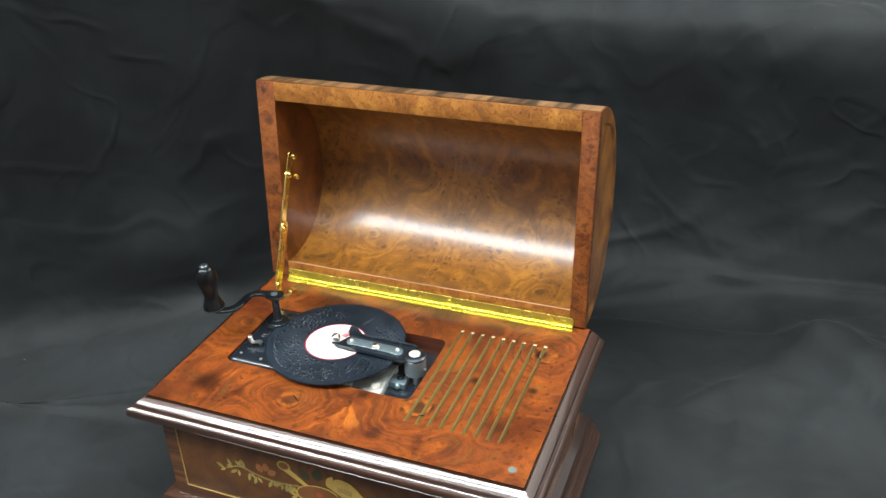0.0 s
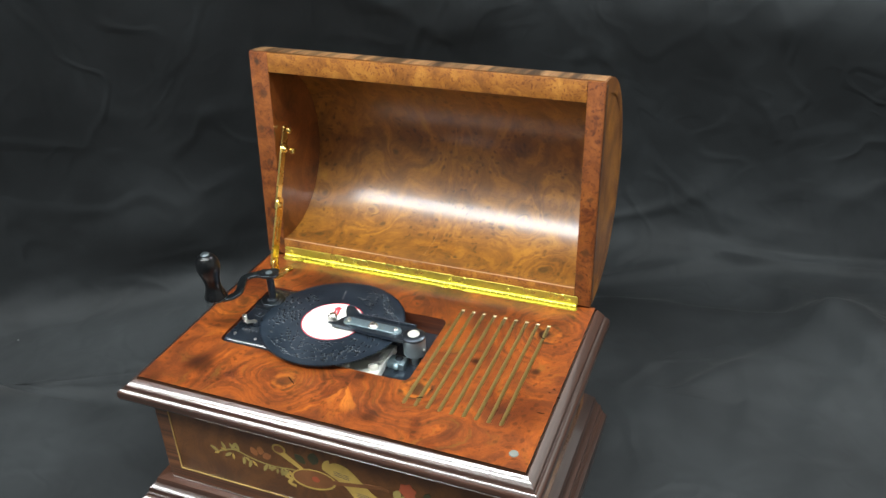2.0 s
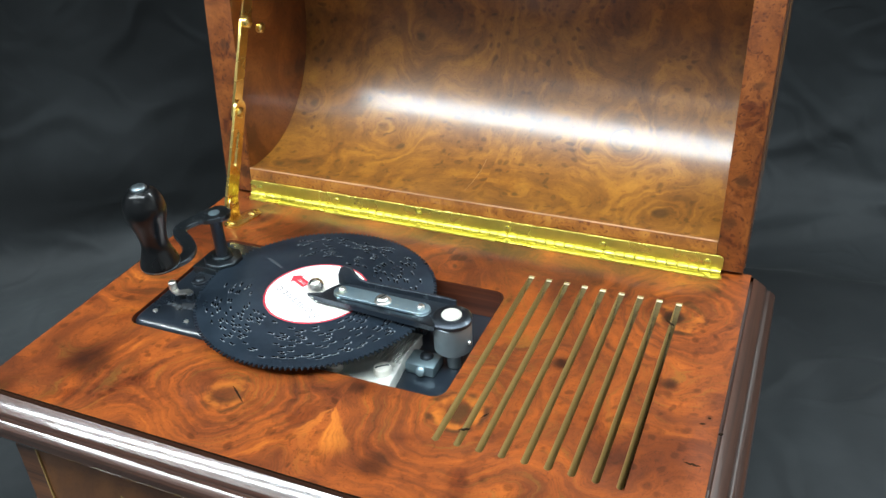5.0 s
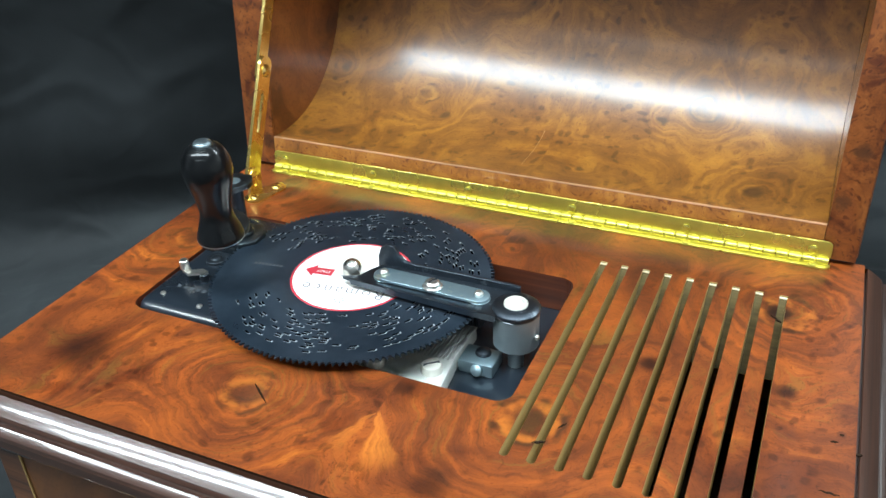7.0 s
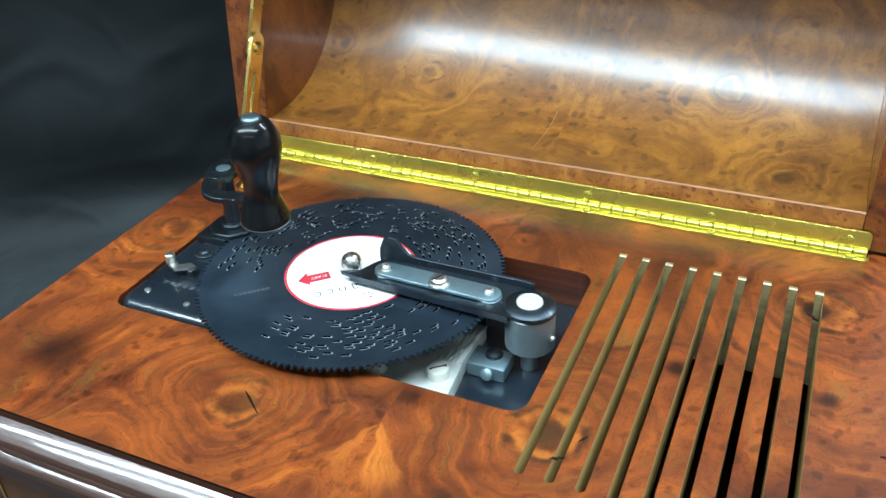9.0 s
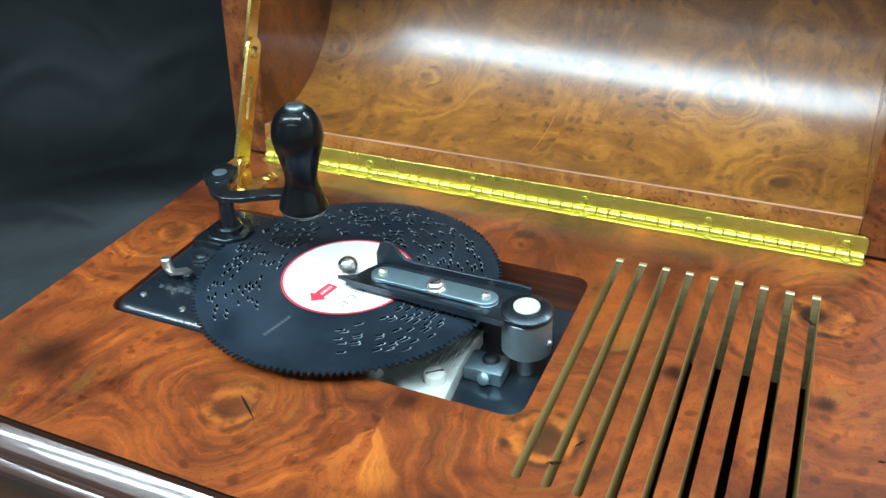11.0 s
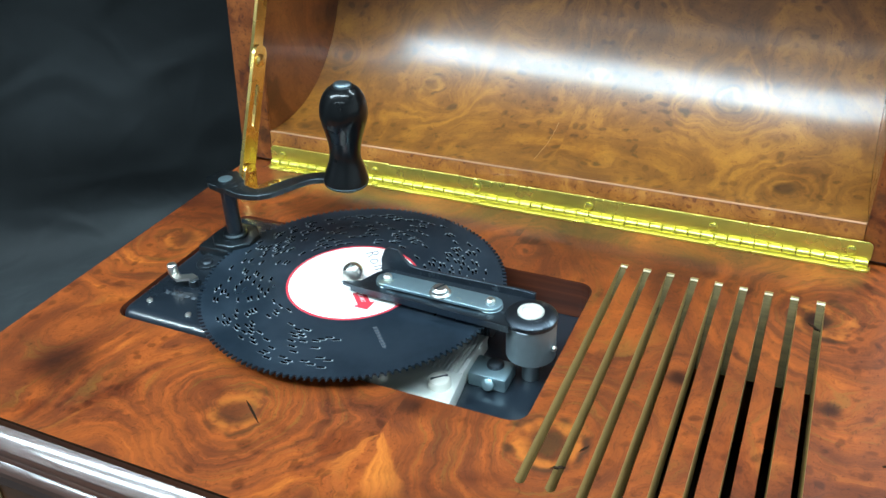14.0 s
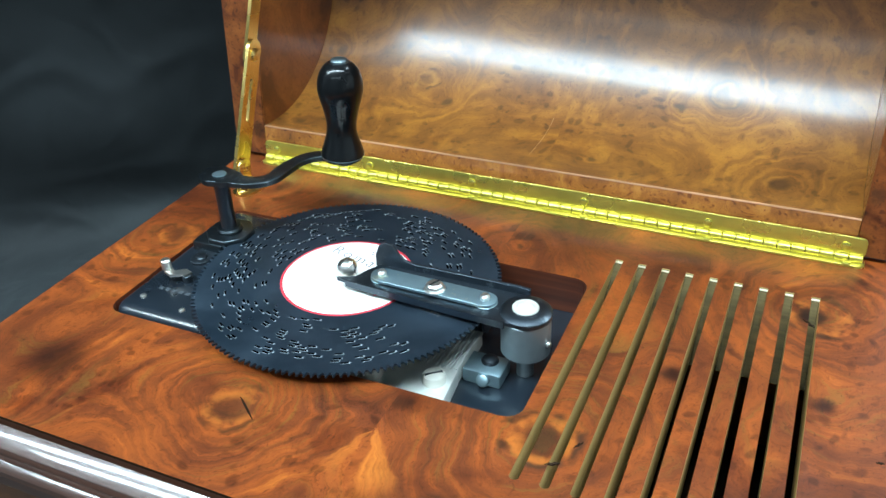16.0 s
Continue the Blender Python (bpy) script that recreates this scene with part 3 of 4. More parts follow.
def case():
    """Body, panels, mouldings and base."""
    bx0, bx1, by0, by1 = -0.1605, 0.1203, -0.1150, 0.0715
    for nm, b in (("front_board", (bx0, bx1, by0, by0 + 0.010, 0.030, 0.112)), ("rear_board", (bx0, bx1, by1 - 0.010, by1, 0.030, 0.112)),
                  ("side_board", (bx0, bx0 + 0.010, by0 + 0.0102, by1 - 0.0102, 0.030, 0.112)), ("side_board", (bx1 - 0.010, bx1, by0 + 0.0102, by1 - 0.0102, 0.030, 0.112))):
        part(nm, box(*b, 0.0008), M_FRONT if nm == "front_board" else M_OUTER, music_box)
    part("bottom_board", box(bx0 + 0.0102, bx1 - 0.0102, by0 + 0.0102, by1 - 0.0102, 0.030, 0.036), M_INSIDE, music_box)
    top = [(-0.002, 0.1205), (0.0, 0.1290), (0.0002, 0.1266), (0.0011, 0.1266), (0.0013, 0.1283)] + bowed((0.0016, 0.1286), (0.0074, 0.1249), 0.00016) + [(0.0079, 0.1242), (0.0082, 0.1236), (0.0083, 0.1232), (0.0090, 0.1230), (0.0097, 0.1230)] + \
          bowed((0.0099, 0.1230), (0.0124, 0.1211), 0.00010) + [(0.0129, 0.1200), (0.0130, 0.1185), (0.0130, 0.1165), (0.0120, 0.1145), (0.0100, 0.1130), (0.0070, 0.1118), (0.0020, 0.1098), (-0.003, 0.1080), (-0.008, 0.1080), (-0.008, 0.1205)]
    top = [(o * 0.95, z) for o, z in top]
    part("top_moulding", frame_sweep(top, X0, X1, Y0, Y1), M_MOULD, music_box, "dark mahogany moulding with a bright polish", smooth=16)
    base = [(0.0, 0.0), (0.0140, 0.0), (0.0148, 0.0015), (0.0148, 0.0085)] + [(0.0150, 0.0135), (0.0148, 0.0144)] + bowed((0.0145, 0.0150), (0.0115, 0.0172), 0.00010) + [] + [(0.0110, 0.0190), (0.0100, 0.0198)] + \
           [(0.0098, 0.0222), (0.0096, 0.0234)] + bowed((0.0093, 0.0238), (0.0052, 0.0270), 0.00014) + [(0.0046, 0.0298)] + [(0.0040, 0.0312), (-0.0030, 0.0330), (-0.013, 0.0352), (-0.013, 0.0)]
    part("base_moulding", frame_sweep(base, X0 - 0.001, X1 - 0.002, Y0 + 0.0005, Y1 + 0.0115), M_MOULD, music_box, "dark mahogany base moulding", smooth=16)
    # corner bands and pale string lines of the front panel
    for x in (bx0, bx1 - 0.011):
        part("corner_band", box(x, x + 0.011, by0 - 0.0004, by0 - 0.00005, 0.0345, 0.1075), M_BAND_Z, music_box, "striped rosewood corner band", smooth=0)
    part("lower_band", box(bx0 + 0.0112, bx1 - 0.0112, by0 - 0.0004, by0 - 0.00005, 0.0345, 0.0445), M_BAND_Z, music_box, "striped rosewood band", smooth=0)
    for b in ((bx0 + 0.0112, bx0 + 0.0121, by0 - 0.0005, by0 - 0.00006, 0.0447, 0.1075), (bx1 - 0.0121, bx1 - 0.0112, by0 - 0.0005, by0 - 0.00006, 0.0447, 0.1075),
              (bx0 + 0.0123, bx1 - 0.0123, by0 - 0.0005, by0 - 0.00006, 0.0447, 0.0456)):
        part("string_line", box(*b), M_PALE, music_box, "pale boxwood string line", smooth=0)
    return by0


FRONT = case()


def marquetry():
    """Inlaid flowers, horn, lute and music sheet on the front board."""
    turn = pose(0, FRONT, 0, 90, 0, 0)
    step = [0]

    def inlay(name, pts, mat, label=""):
        step[0] += 1
        bm, _ = prism([(0.966 * x - 0.0005, z + 0.0018) for x, z in pts], -0.0003, 0.00005 + 0.000006 * step[0])
        return part(name, bm, mat, music_box, label, m=turn, smooth=0)

    def leaf(x, z, a, n, w, mat, name="leaf_inlay"):
        t = radians(a)
        pts = []
        for s in np.linspace(0, 1, 8):
            pts.append((s * n, w * math.sin(math.pi * s) ** 0.8))
        pts += [(s * n, -w * math.sin(math.pi * s) ** 0.8) for s in np.linspace(0.9, 0.1, 7)]
        inlay(name, [(x + u * math.cos(t) - v * math.sin(t), z + u * math.sin(t) + v * math.cos(t)) for u, v in pts], mat, "olive green leaf veneer")

    def stem(ctrl, w, mat, name="stem_inlay"):
        pts = [(0.966 * x - 0.0005, z + 0.0018) for x, z in smooth_line(ctrl, 18)]
        bm = strip(pts, w, -0.0003, 0.00004)
        part(name, bm, mat, music_box, m=turn, smooth=0)

    stem([(-0.112, 0.073), (-0.098, 0.078), (-0.083, 0.074), (-0.066, 0.072), (-0.046, 0.074)], 0.0012, M_LEAF)
    for x, z, a in ((-0.113, 0.072, 150), (-0.106, 0.075, 110), (-0.100, 0.078, 60), (-0.101, 0.074, 215), (-0.094, 0.077, 100), (-0.090, 0.074, 260),
                    (-0.084, 0.072, 250), (-0.070, 0.072, 240), (-0.062, 0.071, 200), (-0.057, 0.073, 260), (-0.052, 0.072, 230)):
        leaf(x, z, a, 0.0085, 0.0014, M_LEAF)
        leaf(x + 0.001, z, a + 55, 0.0060, 0.0011, M_YELLOW if a % 20 else M_LEAF)
    for x, z, a in ((-0.078, 0.080, 120), (-0.075, 0.082, 80), (-0.073, 0.080, 30)):
        leaf(x, z - 0.002, a, 0.0085, 0.0030, M_BUD, "bud_inlay")
    leaf(-0.036, 0.083, 140, 0.011, 0.0035, M_LEAFD)
    leaf(-0.030, 0.084, 80, 0.012, 0.0045, M_LEAFD)
    leaf(-0.022, 0.082, 60, 0.012, 0.0025, M_YELLOW)
    # horn
    inlay("horn_inlay", [(-0.0592, 0.0868), (-0.0540, 0.0898), (-0.0385, 0.0780), (-0.0405, 0.0755)], M_YELLOW, "golden horn veneer")
    inlay("horn_bell_inlay", [(-0.0575 + 0.0058 * math.cos(a), 0.0905 + 0.0046 * math.sin(a)) for a in np.linspace(0, 2 * math.pi, 22)[:-1]], M_YELLOW)
    inlay("horn_mouth_inlay", [(-0.0575 + 0.0042 * math.cos(a), 0.0905 + 0.0032 * math.sin(a)) for a in np.linspace(0, 2 * math.pi, 22)[:-1]], M_LUTE)
    # music sheet
    inlay("sheet_inlay", smooth_line([(-0.022, 0.083), (-0.012, 0.091), (-0.001, 0.089), (0.009, 0.079), (0.016, 0.072), (0.026, 0.063), (0.016, 0.056), (0.004, 0.060), (-0.004, 0.070), (-0.012, 0.076), (-0.0215, 0.0815)], 44), M_YELLOW, "pale yellow music sheet veneer")
    for k in range(3):
        inlay("staff_bar", [(-0.013, 0.0835 - 0.0016 * k), (-0.001, 0.0820 - 0.0016 * k), (-0.001, 0.0815 - 0.0016 * k), (-0.013, 0.0830 - 0.0016 * k)], M_INK)
        inlay("staff_bar", [(0.004, 0.0685 - 0.0016 * k), (0.016, 0.0670 - 0.0016 * k), (0.016, 0.0665 - 0.0016 * k), (0.004, 0.0680 - 0.0016 * k)], M_INK)
    # lute
    lute = [(-0.031 + 0.0185 * math.cos(a) - 0.002 * math.sin(a), 0.0695 + 0.0092 * math.sin(a) + 0.003 * math.cos(a)) for a in np.linspace(0, 2 * math.pi, 36)[:-1]]
    inlay("lute_inlay", lute, M_YELLOW)
    inlay("lute_face_inlay", [(-0.031 + (x + 0.031) * 0.92, 0.0700 + (z - 0.0695) * 0.88) for x, z in lute], M_LUTE, "brown lute veneer")
    inlay("lute_rose_inlay", [(-0.029 + 0.0032 * math.cos(a), 0.0705 + 0.0028 * math.sin(a)) for a in np.linspace(0, 2 * math.pi, 16)[:-1]], M_FLOWER)
    inlay("lute_neck_inlay", [(-0.020, 0.0725), (0.024, 0.0808), (0.030, 0.0795), (0.030, 0.0770), (0.024, 0.0775), (-0.019, 0.0690)], M_LUTE)
    # ribbon and red flower
    stem([(-0.050, 0.070), (-0.055, 0.066), (-0.050, 0.064), (-0.053, 0.060), (-0.047, 0.058)], 0.0026, M_YELLOW, "ribbon_inlay")
    stem([(0.024, 0.068), (0.034, 0.072), (0.046, 0.078), (0.060, 0.076), (0.078, 0.078)], 0.0012, M_LEAF)
    for i in range(6):
        leaf(0.045, 0.083, 60 * i + 15, 0.0072, 0.0030, M_FLOWER, "petal_inlay")
    for x, z, a in ((0.034, 0.073, 60), (0.037, 0.072, 250), (0.052, 0.076, 290), (0.058, 0.077, 70), (0.066, 0.076, 250), (0.072, 0.078, 50), (0.078, 0.078, 0)):
        leaf(x, z, a, 0.010, 0.003, M_LEAF if x < 0.05 else M_LEAFD)


marquetry()

RX0, RX1, RY0, RY1 = -0.1372, 0.0213, -0.0590, 0.0205
SLOTS = [0.0277 + i * 0.00874 for i in range(9)]


def top_board():
    """The top with the well for the movement and nine sound slots."""
    holes = [rounded(RX0, RX1, RY0, RY1, 0.006)]
    half = 0.00142
    for x in SLOTS:
        holes.append([(x - half, -0.0806), (x - half * 0.4, -0.0814), (x + half * 0.4, -0.0814), (x + half, -0.0806), (x + half, 0.0385), (x - half, 0.0385)])
    bm, walls = prism([(X0, Y0), (X1, Y0), (X1, Y1), (X0, Y1)], TOP - 0.016, TOP, holes=holes)
    # outer edge in near-black: shade of the gap beside the moulding, as colour
    for f in walls[0]:
        f.material_index = 3
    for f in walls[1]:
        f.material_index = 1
    for w in walls[2:]:
        for f in w:
            f.material_index = 2
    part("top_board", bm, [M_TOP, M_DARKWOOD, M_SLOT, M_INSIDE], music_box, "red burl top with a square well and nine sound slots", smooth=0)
    for x in SLOTS:
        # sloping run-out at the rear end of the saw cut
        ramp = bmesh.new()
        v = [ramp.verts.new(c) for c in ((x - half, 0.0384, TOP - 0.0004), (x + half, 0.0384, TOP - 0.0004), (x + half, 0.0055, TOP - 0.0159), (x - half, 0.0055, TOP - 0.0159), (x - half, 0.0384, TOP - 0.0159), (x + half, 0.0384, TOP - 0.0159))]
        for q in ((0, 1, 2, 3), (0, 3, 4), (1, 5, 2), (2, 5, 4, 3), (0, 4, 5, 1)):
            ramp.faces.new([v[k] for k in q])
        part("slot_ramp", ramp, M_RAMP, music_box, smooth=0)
        # pale tip block: the bright-lit end wall of the cut, put in as colour
        part("slot_tip", box(x - half, x + half, 0.0374, 0.0386, TOP - 0.0022, TOP - 0.0005), M_TIP, music_box, smooth=0)
    for k, crack in enumerate((((0.1162, -0.0607), (0.1217, -0.0609)), ((0.1254, -0.0417), (0.1270, -0.0413)), ((0.1181, -0.0386), (0.1201, -0.0382)), ((-0.0627, -0.0809), (-0.0586, -0.0840), (-0.0534, -0.0880)),
                               ((0.0341, -0.0728), (0.0380, -0.0708)), ((0.0398, -0.0637), (0.0417, -0.0607)), ((0.1205, -0.0346), (0.1218, -0.0342)), ((0.0943, 0.0233), (0.0983, 0.0203)))):
        line = smooth_line(list(crack), 9) if len(crack) > 2 else [(crack[0][0] + (crack[1][0] - crack[0][0]) * i / 8, crack[0][1] + (crack[1][1] - crack[0][1]) * i / 8 + 0.00022 * math.sin(i * 1.9 + k)) for i in range(9)]
        part("wood_crack", strip(line, 0.0006, TOP - 0.0004, TOP + 0.00012, [0.0007 * math.sin(math.pi * (i + 0.4) / (len(line) - 0.2)) + 0.0001 for i in range(len(line))]), M_INSIDE, music_box, smooth=0)
    part("inlaid_button", disc_solid(0.0031, TOP - 0.001, TOP + 0.0004), M_GREYBTN, music_box, "round grey metal button", m=pose(0.1135, -0.103, 0))


top_board()


# ---- lid ----
LX0, LX1 = -0.1700, 0.1215
LID = pose(0, 0.0708, 0.1315, -5.0, 0, 0)


def lid():
    zc, a_out, b_out = 0.0895, 0.0895, 0.084
    zi, a_in, b_in = 0.0889, 0.0743, 0.0725
    xa, xb = LX0 + 0.0168, LX1 - 0.0130
    n = 48

    def ell(z, a, b, k, p=0.84):
        t = math.pi * k / n
        return b * abs(math.sin(t)) ** p, z - a * math.cos(t)

    bm = bmesh.new()
    for x in (xa, xb):
        for k in range(n + 1):
            y, z = ell(zc, a_out, b_out, k)
            bm.verts.new((x, y, z))
        for k in range(n + 1):
            y, z = ell(zi, a_in, b_in, k, 0.9)
            bm.verts.new((x, y, z))
    bm.verts.ensure_lookup_table()
    w = 2 * (n + 1)
    v = bm.verts
    for k in range(n):
        bm.faces.new((v[k], v[k + 1], v[w + k + 1], v[w + k])).material_index = 1
        bm.faces.new((v[n + 1 + k], v[n + 2 + k], v[w + n + 2 + k], v[w + n + 1 + k]))
        for s in (0, w):
            bm.faces.new((v[s + k], v[s + k + 1], v[s + n + 2 + k], v[s + n + 1 + k]))
    for k in (0, n):
        bm.faces.new((v[k], v[n + 1 + k], v[w + n + 1 + k], v[w + k]))
    shell = part("lid", bm, [M_LID, M_OUTER], music_box, "open barrel lid lined with golden burl", m=LID, smooth=40)

    def end_panel(x0, x1):
        pts = [(ell(zc, a_out + 0.0003, b_out + 0.0003, k)) for k in range(n + 1)]
        m = Matrix(((0, 0, 1, 0), (1, 0, 0, 0), (0, 1, 0, 0), (0, 0, 0, 1)))
        bm, _ = prism(pts, x0, x1)
        bmesh.ops.transform(bm, matrix=m, verts=bm.verts)
        return bm

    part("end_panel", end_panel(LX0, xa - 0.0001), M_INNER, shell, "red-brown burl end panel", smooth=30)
    part("end_panel", end_panel(xb + 0.0001, LX1), M_OUTER, shell, "golden burl end panel", smooth=30)
    # rim strips
    part("side_rail", box(LX0, xa, -0.0016, -0.0001, 0.0004, 0.1788, 0.0004), M_SIDE, shell, "spotted red burl rim")
    part("side_rail", box(xb, LX1, -0.0016, -0.0001, 0.0004, 0.1788, 0.0004), M_SIDE, shell, "spotted red burl rim")
    part("top_rail", box(xa + 0.0002, xb - 0.0002, -0.0017, -0.0001, 0.1632, 0.1788, 0.0004), M_RIM, shell, "spotted orange burl rim")
    part("bottom_rail", box(xa + 0.0002, xb - 0.0002, -0.0015, -0.0001, 0.0006, 0.0144, 0.0003), M_RIM, shell, "spotted orange burl rim")
    part("edge_line", box(xa + 0.0002, xb - 0.0002, -0.0016, -0.0001, 0.0145, 0.0148), M_EDGE, shell, "thin pale edge line", smooth=0)

    # fine pale scratch in the varnish
    bm = bmesh.new()
    prev = None
    for x, y, z in smooth_line([(-0.0240, 0.0099, 0.0155), (-0.0236, 0.0178, 0.0165), (-0.0227, 0.0258, 0.0185), (-0.0224, 0.0336, 0.0211), (-0.0222, 0.0406, 0.0245)], 12):
        a, b = bm.verts.new((x - 0.00012, y - 0.0006, z + 0.0006)), bm.verts.new((x + 0.00012, y - 0.0006, z + 0.0006))
        if prev:
            bm.faces.new((prev[0], prev[1], b, a))
        prev = (a, b)
    bmesh.ops.solidify(bm, geom=bm.faces[:], thickness=0.0001)
    part("scratch", bm, M_EDGE, shell, "fine pale scratch", smooth=0)

    # cross-banded strip on the barrel beside the rim, with a pale line behind it
    def shell_strip(k0, k1, x0, x1, lift, mat, name, label=""):
        bm = bmesh.new()
        ks = np.linspace(k0, k1, 9)
        rows = []
        for k in ks:
            y, z = ell(zc, a_out + lift, b_out + lift, k)
            rows.append((bm.verts.new((x0, y, z)), bm.verts.new((x1, y, z))))
        for p, q in zip(rows, rows[1:]):
            bm.faces.new((p[0], p[1], q[1], q[0]))
        bmesh.ops.solidify(bm, geom=bm.faces[:], thickness=0.0003)
        part(name, bm, mat, shell, label)

    shell_strip(n, n - 4.6, LX0 + 0.001, LX1 - 0.001, 0.0007, M_BAND, "crossband", "striped rosewood crossband")
    shell_strip(n - 4.65, n - 5.1, LX0 + 0.016, LX1 - 0.016, 0.0007, M_PALE, "string_line", "pale string line")
    # arched string line and dark edge band on the right-hand end
    def end_line(scale, width, mat, name, x):
        outer, inner = [], []
        for k in np.linspace(2, n - 2, 40):
            y, z = ell(zc, a_out * scale, b_out * scale, k)
            outer.append((y + 0.010 * (1 - scale) * 4, z))
        t = outer + [outer[0]]
        bm = bmesh.new()
        prev = None
        for i, (y, z) in enumerate(t):
            c = Vector((0, zc * 0 + 0.04, zc))
            d = (Vector((0, y, z)) - c).normalized()
            a = bm.verts.new((x, y, z))
            b = bm.verts.new((x, y - d.y * width, z - d.z * width))
            if prev:
                bm.faces.new((prev[0], a, b, prev[1]))
            prev = (a, b)
        bmesh.ops.solidify(bm, geom=bm.faces[:], thickness=0.0003)
        part(name, bm, mat, shell, "pale arched string line")

    end_line(0.86, 0.0010, M_PALE, "arched_line", LX1 + 0.0004)
    part("edge_band", box(LX1 + 0.0001, LX1 + 0.0005, 0.0004, 0.0050, 0.002, 0.176), M_BAND_Z, shell, "dark rosewood edge band", smooth=0)
    return shell


LIDOB = lid()


# ---- hinge and stay ----
def hinge():
    """Piano hinge: two leaves with rounded ends, a row of knuckles, brass screws."""
    hx0, hx1 = -0.1522, 0.1122

    def plate(m, h):
        bm = prism(rounded(hx0, hx1, 0.0, h, 0.0022), 0.0, 0.0009, bevel=0.0002)[0]
        bmesh.ops.transform(bm, matrix=m, verts=bm.verts)
        return bm

    leaf = part("hinge", plate(pose(0, 0.0686, 0.1318, 87), 0.0082), M_BRASS_Y, music_box, "long bright brass piano hinge")
    part("lower_leaf", plate(pose(0, 0.0630, TOP + 0.0001), 0.0042), M_BRASS_Y, leaf)
    me = None
    count = 52
    step = (hx1 - hx0 - 0.001) / count
    for i in range(count):
        m = pose(hx0 + 0.0005 + (i + 0.5) * step, 0.0672, TOP + 0.0019, 0, 90, 0)
        if me is None:
            L = step / 2 - 0.00014
            ob = part("knuckle", lathe([(0, -L), (0.0014, -L), (0.0016, -L + 0.0002), (0.0016, L - 0.0002), (0.0014, L), (0, L)], 16), M_BRASS_Y, leaf, m=m)
            me = ob.data
        else:
            part("knuckle", me, None, leaf, m=m)
    me = None
    for i in range(6):
        x = -0.1455 + 0.0501 * i
        for m in (pose(x, 0.0678, 0.1362, 87), pose(x + 0.001, 0.0646, TOP + 0.0008)):
            if me is None:
                me = screw("hinge_screw", leaf, m, 0.0018, 0.0010, M_BRASS_Y).data
            else:
                part("hinge_screw", me, None, leaf, m=m)


hinge()


def lid_stay():
    """Folding brass stay between top and lid."""
    m = Matrix(((0, 0, 1, -0.1465), (1, 0, 0, 0), (0, 1, 0, 0), (0, 0, 0, 1)))  # plan x, y -> world y, z
    a, b, c = (0.0408, 0.1395), (0.0618, 0.1849), (0.0817, 0.2286)
    slot = capsule(0.0568, 0.1745, 0.0495, 0.1592, 0.0010)
    bm, _ = prism(capsule(*a, 0.0628, 0.1870, 0.0049, 0.0045), -0.0008, 0.0008, holes=[slot])
    stay = part("lid_stay", bm, M_BRASS, music_box, "folding gold-coloured brass lid stay", m=m)
    part("upper_arm", prism(capsule(0.0610, 0.1832, *c, 0.0034), -0.0026, -0.0010)[0], M_BRASS, stay)
    part("lid_bracket", prism(capsule(0.0850, 0.2275, 0.0915, 0.2420, 0.0042, 0.0036), -0.0040, -0.0028)[0], M_BRASS, stay)
    for nm, (y, z), r in (("stay_rivet", b, 0.0030), ("stay_rivet", a, 0.0030), ("stay_rivet", c, 0.0030), ("bracket_screw", (0.0915, 0.2415), 0.0026), ("bracket_screw", (0.0925, 0.2225), 0.0028)):
        part(nm, lathe([(r, -0.001), (r, 0.0013), (r * 0.7, 0.0022), (0, 0.0026)], 20), M_BRASS, stay, m=pose(y, z, 0))
    # bent foot: an upright lug with a rounded head and a plate screwed to the top
    foot, _ = prism(capsule(-0.1425, 0.0350, -0.1385, 0.0478, 0.0048, 0.0044), TOP + 0.0001, TOP + 0.0013, bevel=0.0003)
    part("foot_plate", foot, M_BRASS, stay, m=m.inverted())
    lug, _ = prism(capsule(0.0390, TOP + 0.0012, *a, 0.0050, 0.0042), 0.0010, 0.0022, bevel=0.0002)
    part("foot_lug", lug, M_BRASS, stay)
    for x, y in ((-0.1425, 0.0345), (-0.1386, 0.0476)):
        screw("foot_screw", stay, m.inverted() @ pose(x, y, TOP + 0.0012), 0.0022, 0.0009, M_BRASS)


lid_stay()

# ---- movement in the well ----
CX, CY, CZ = -0.1197, -0.0054, 0.1610
DX, DY, DZ = -0.0601, -0.0160, 0.1352


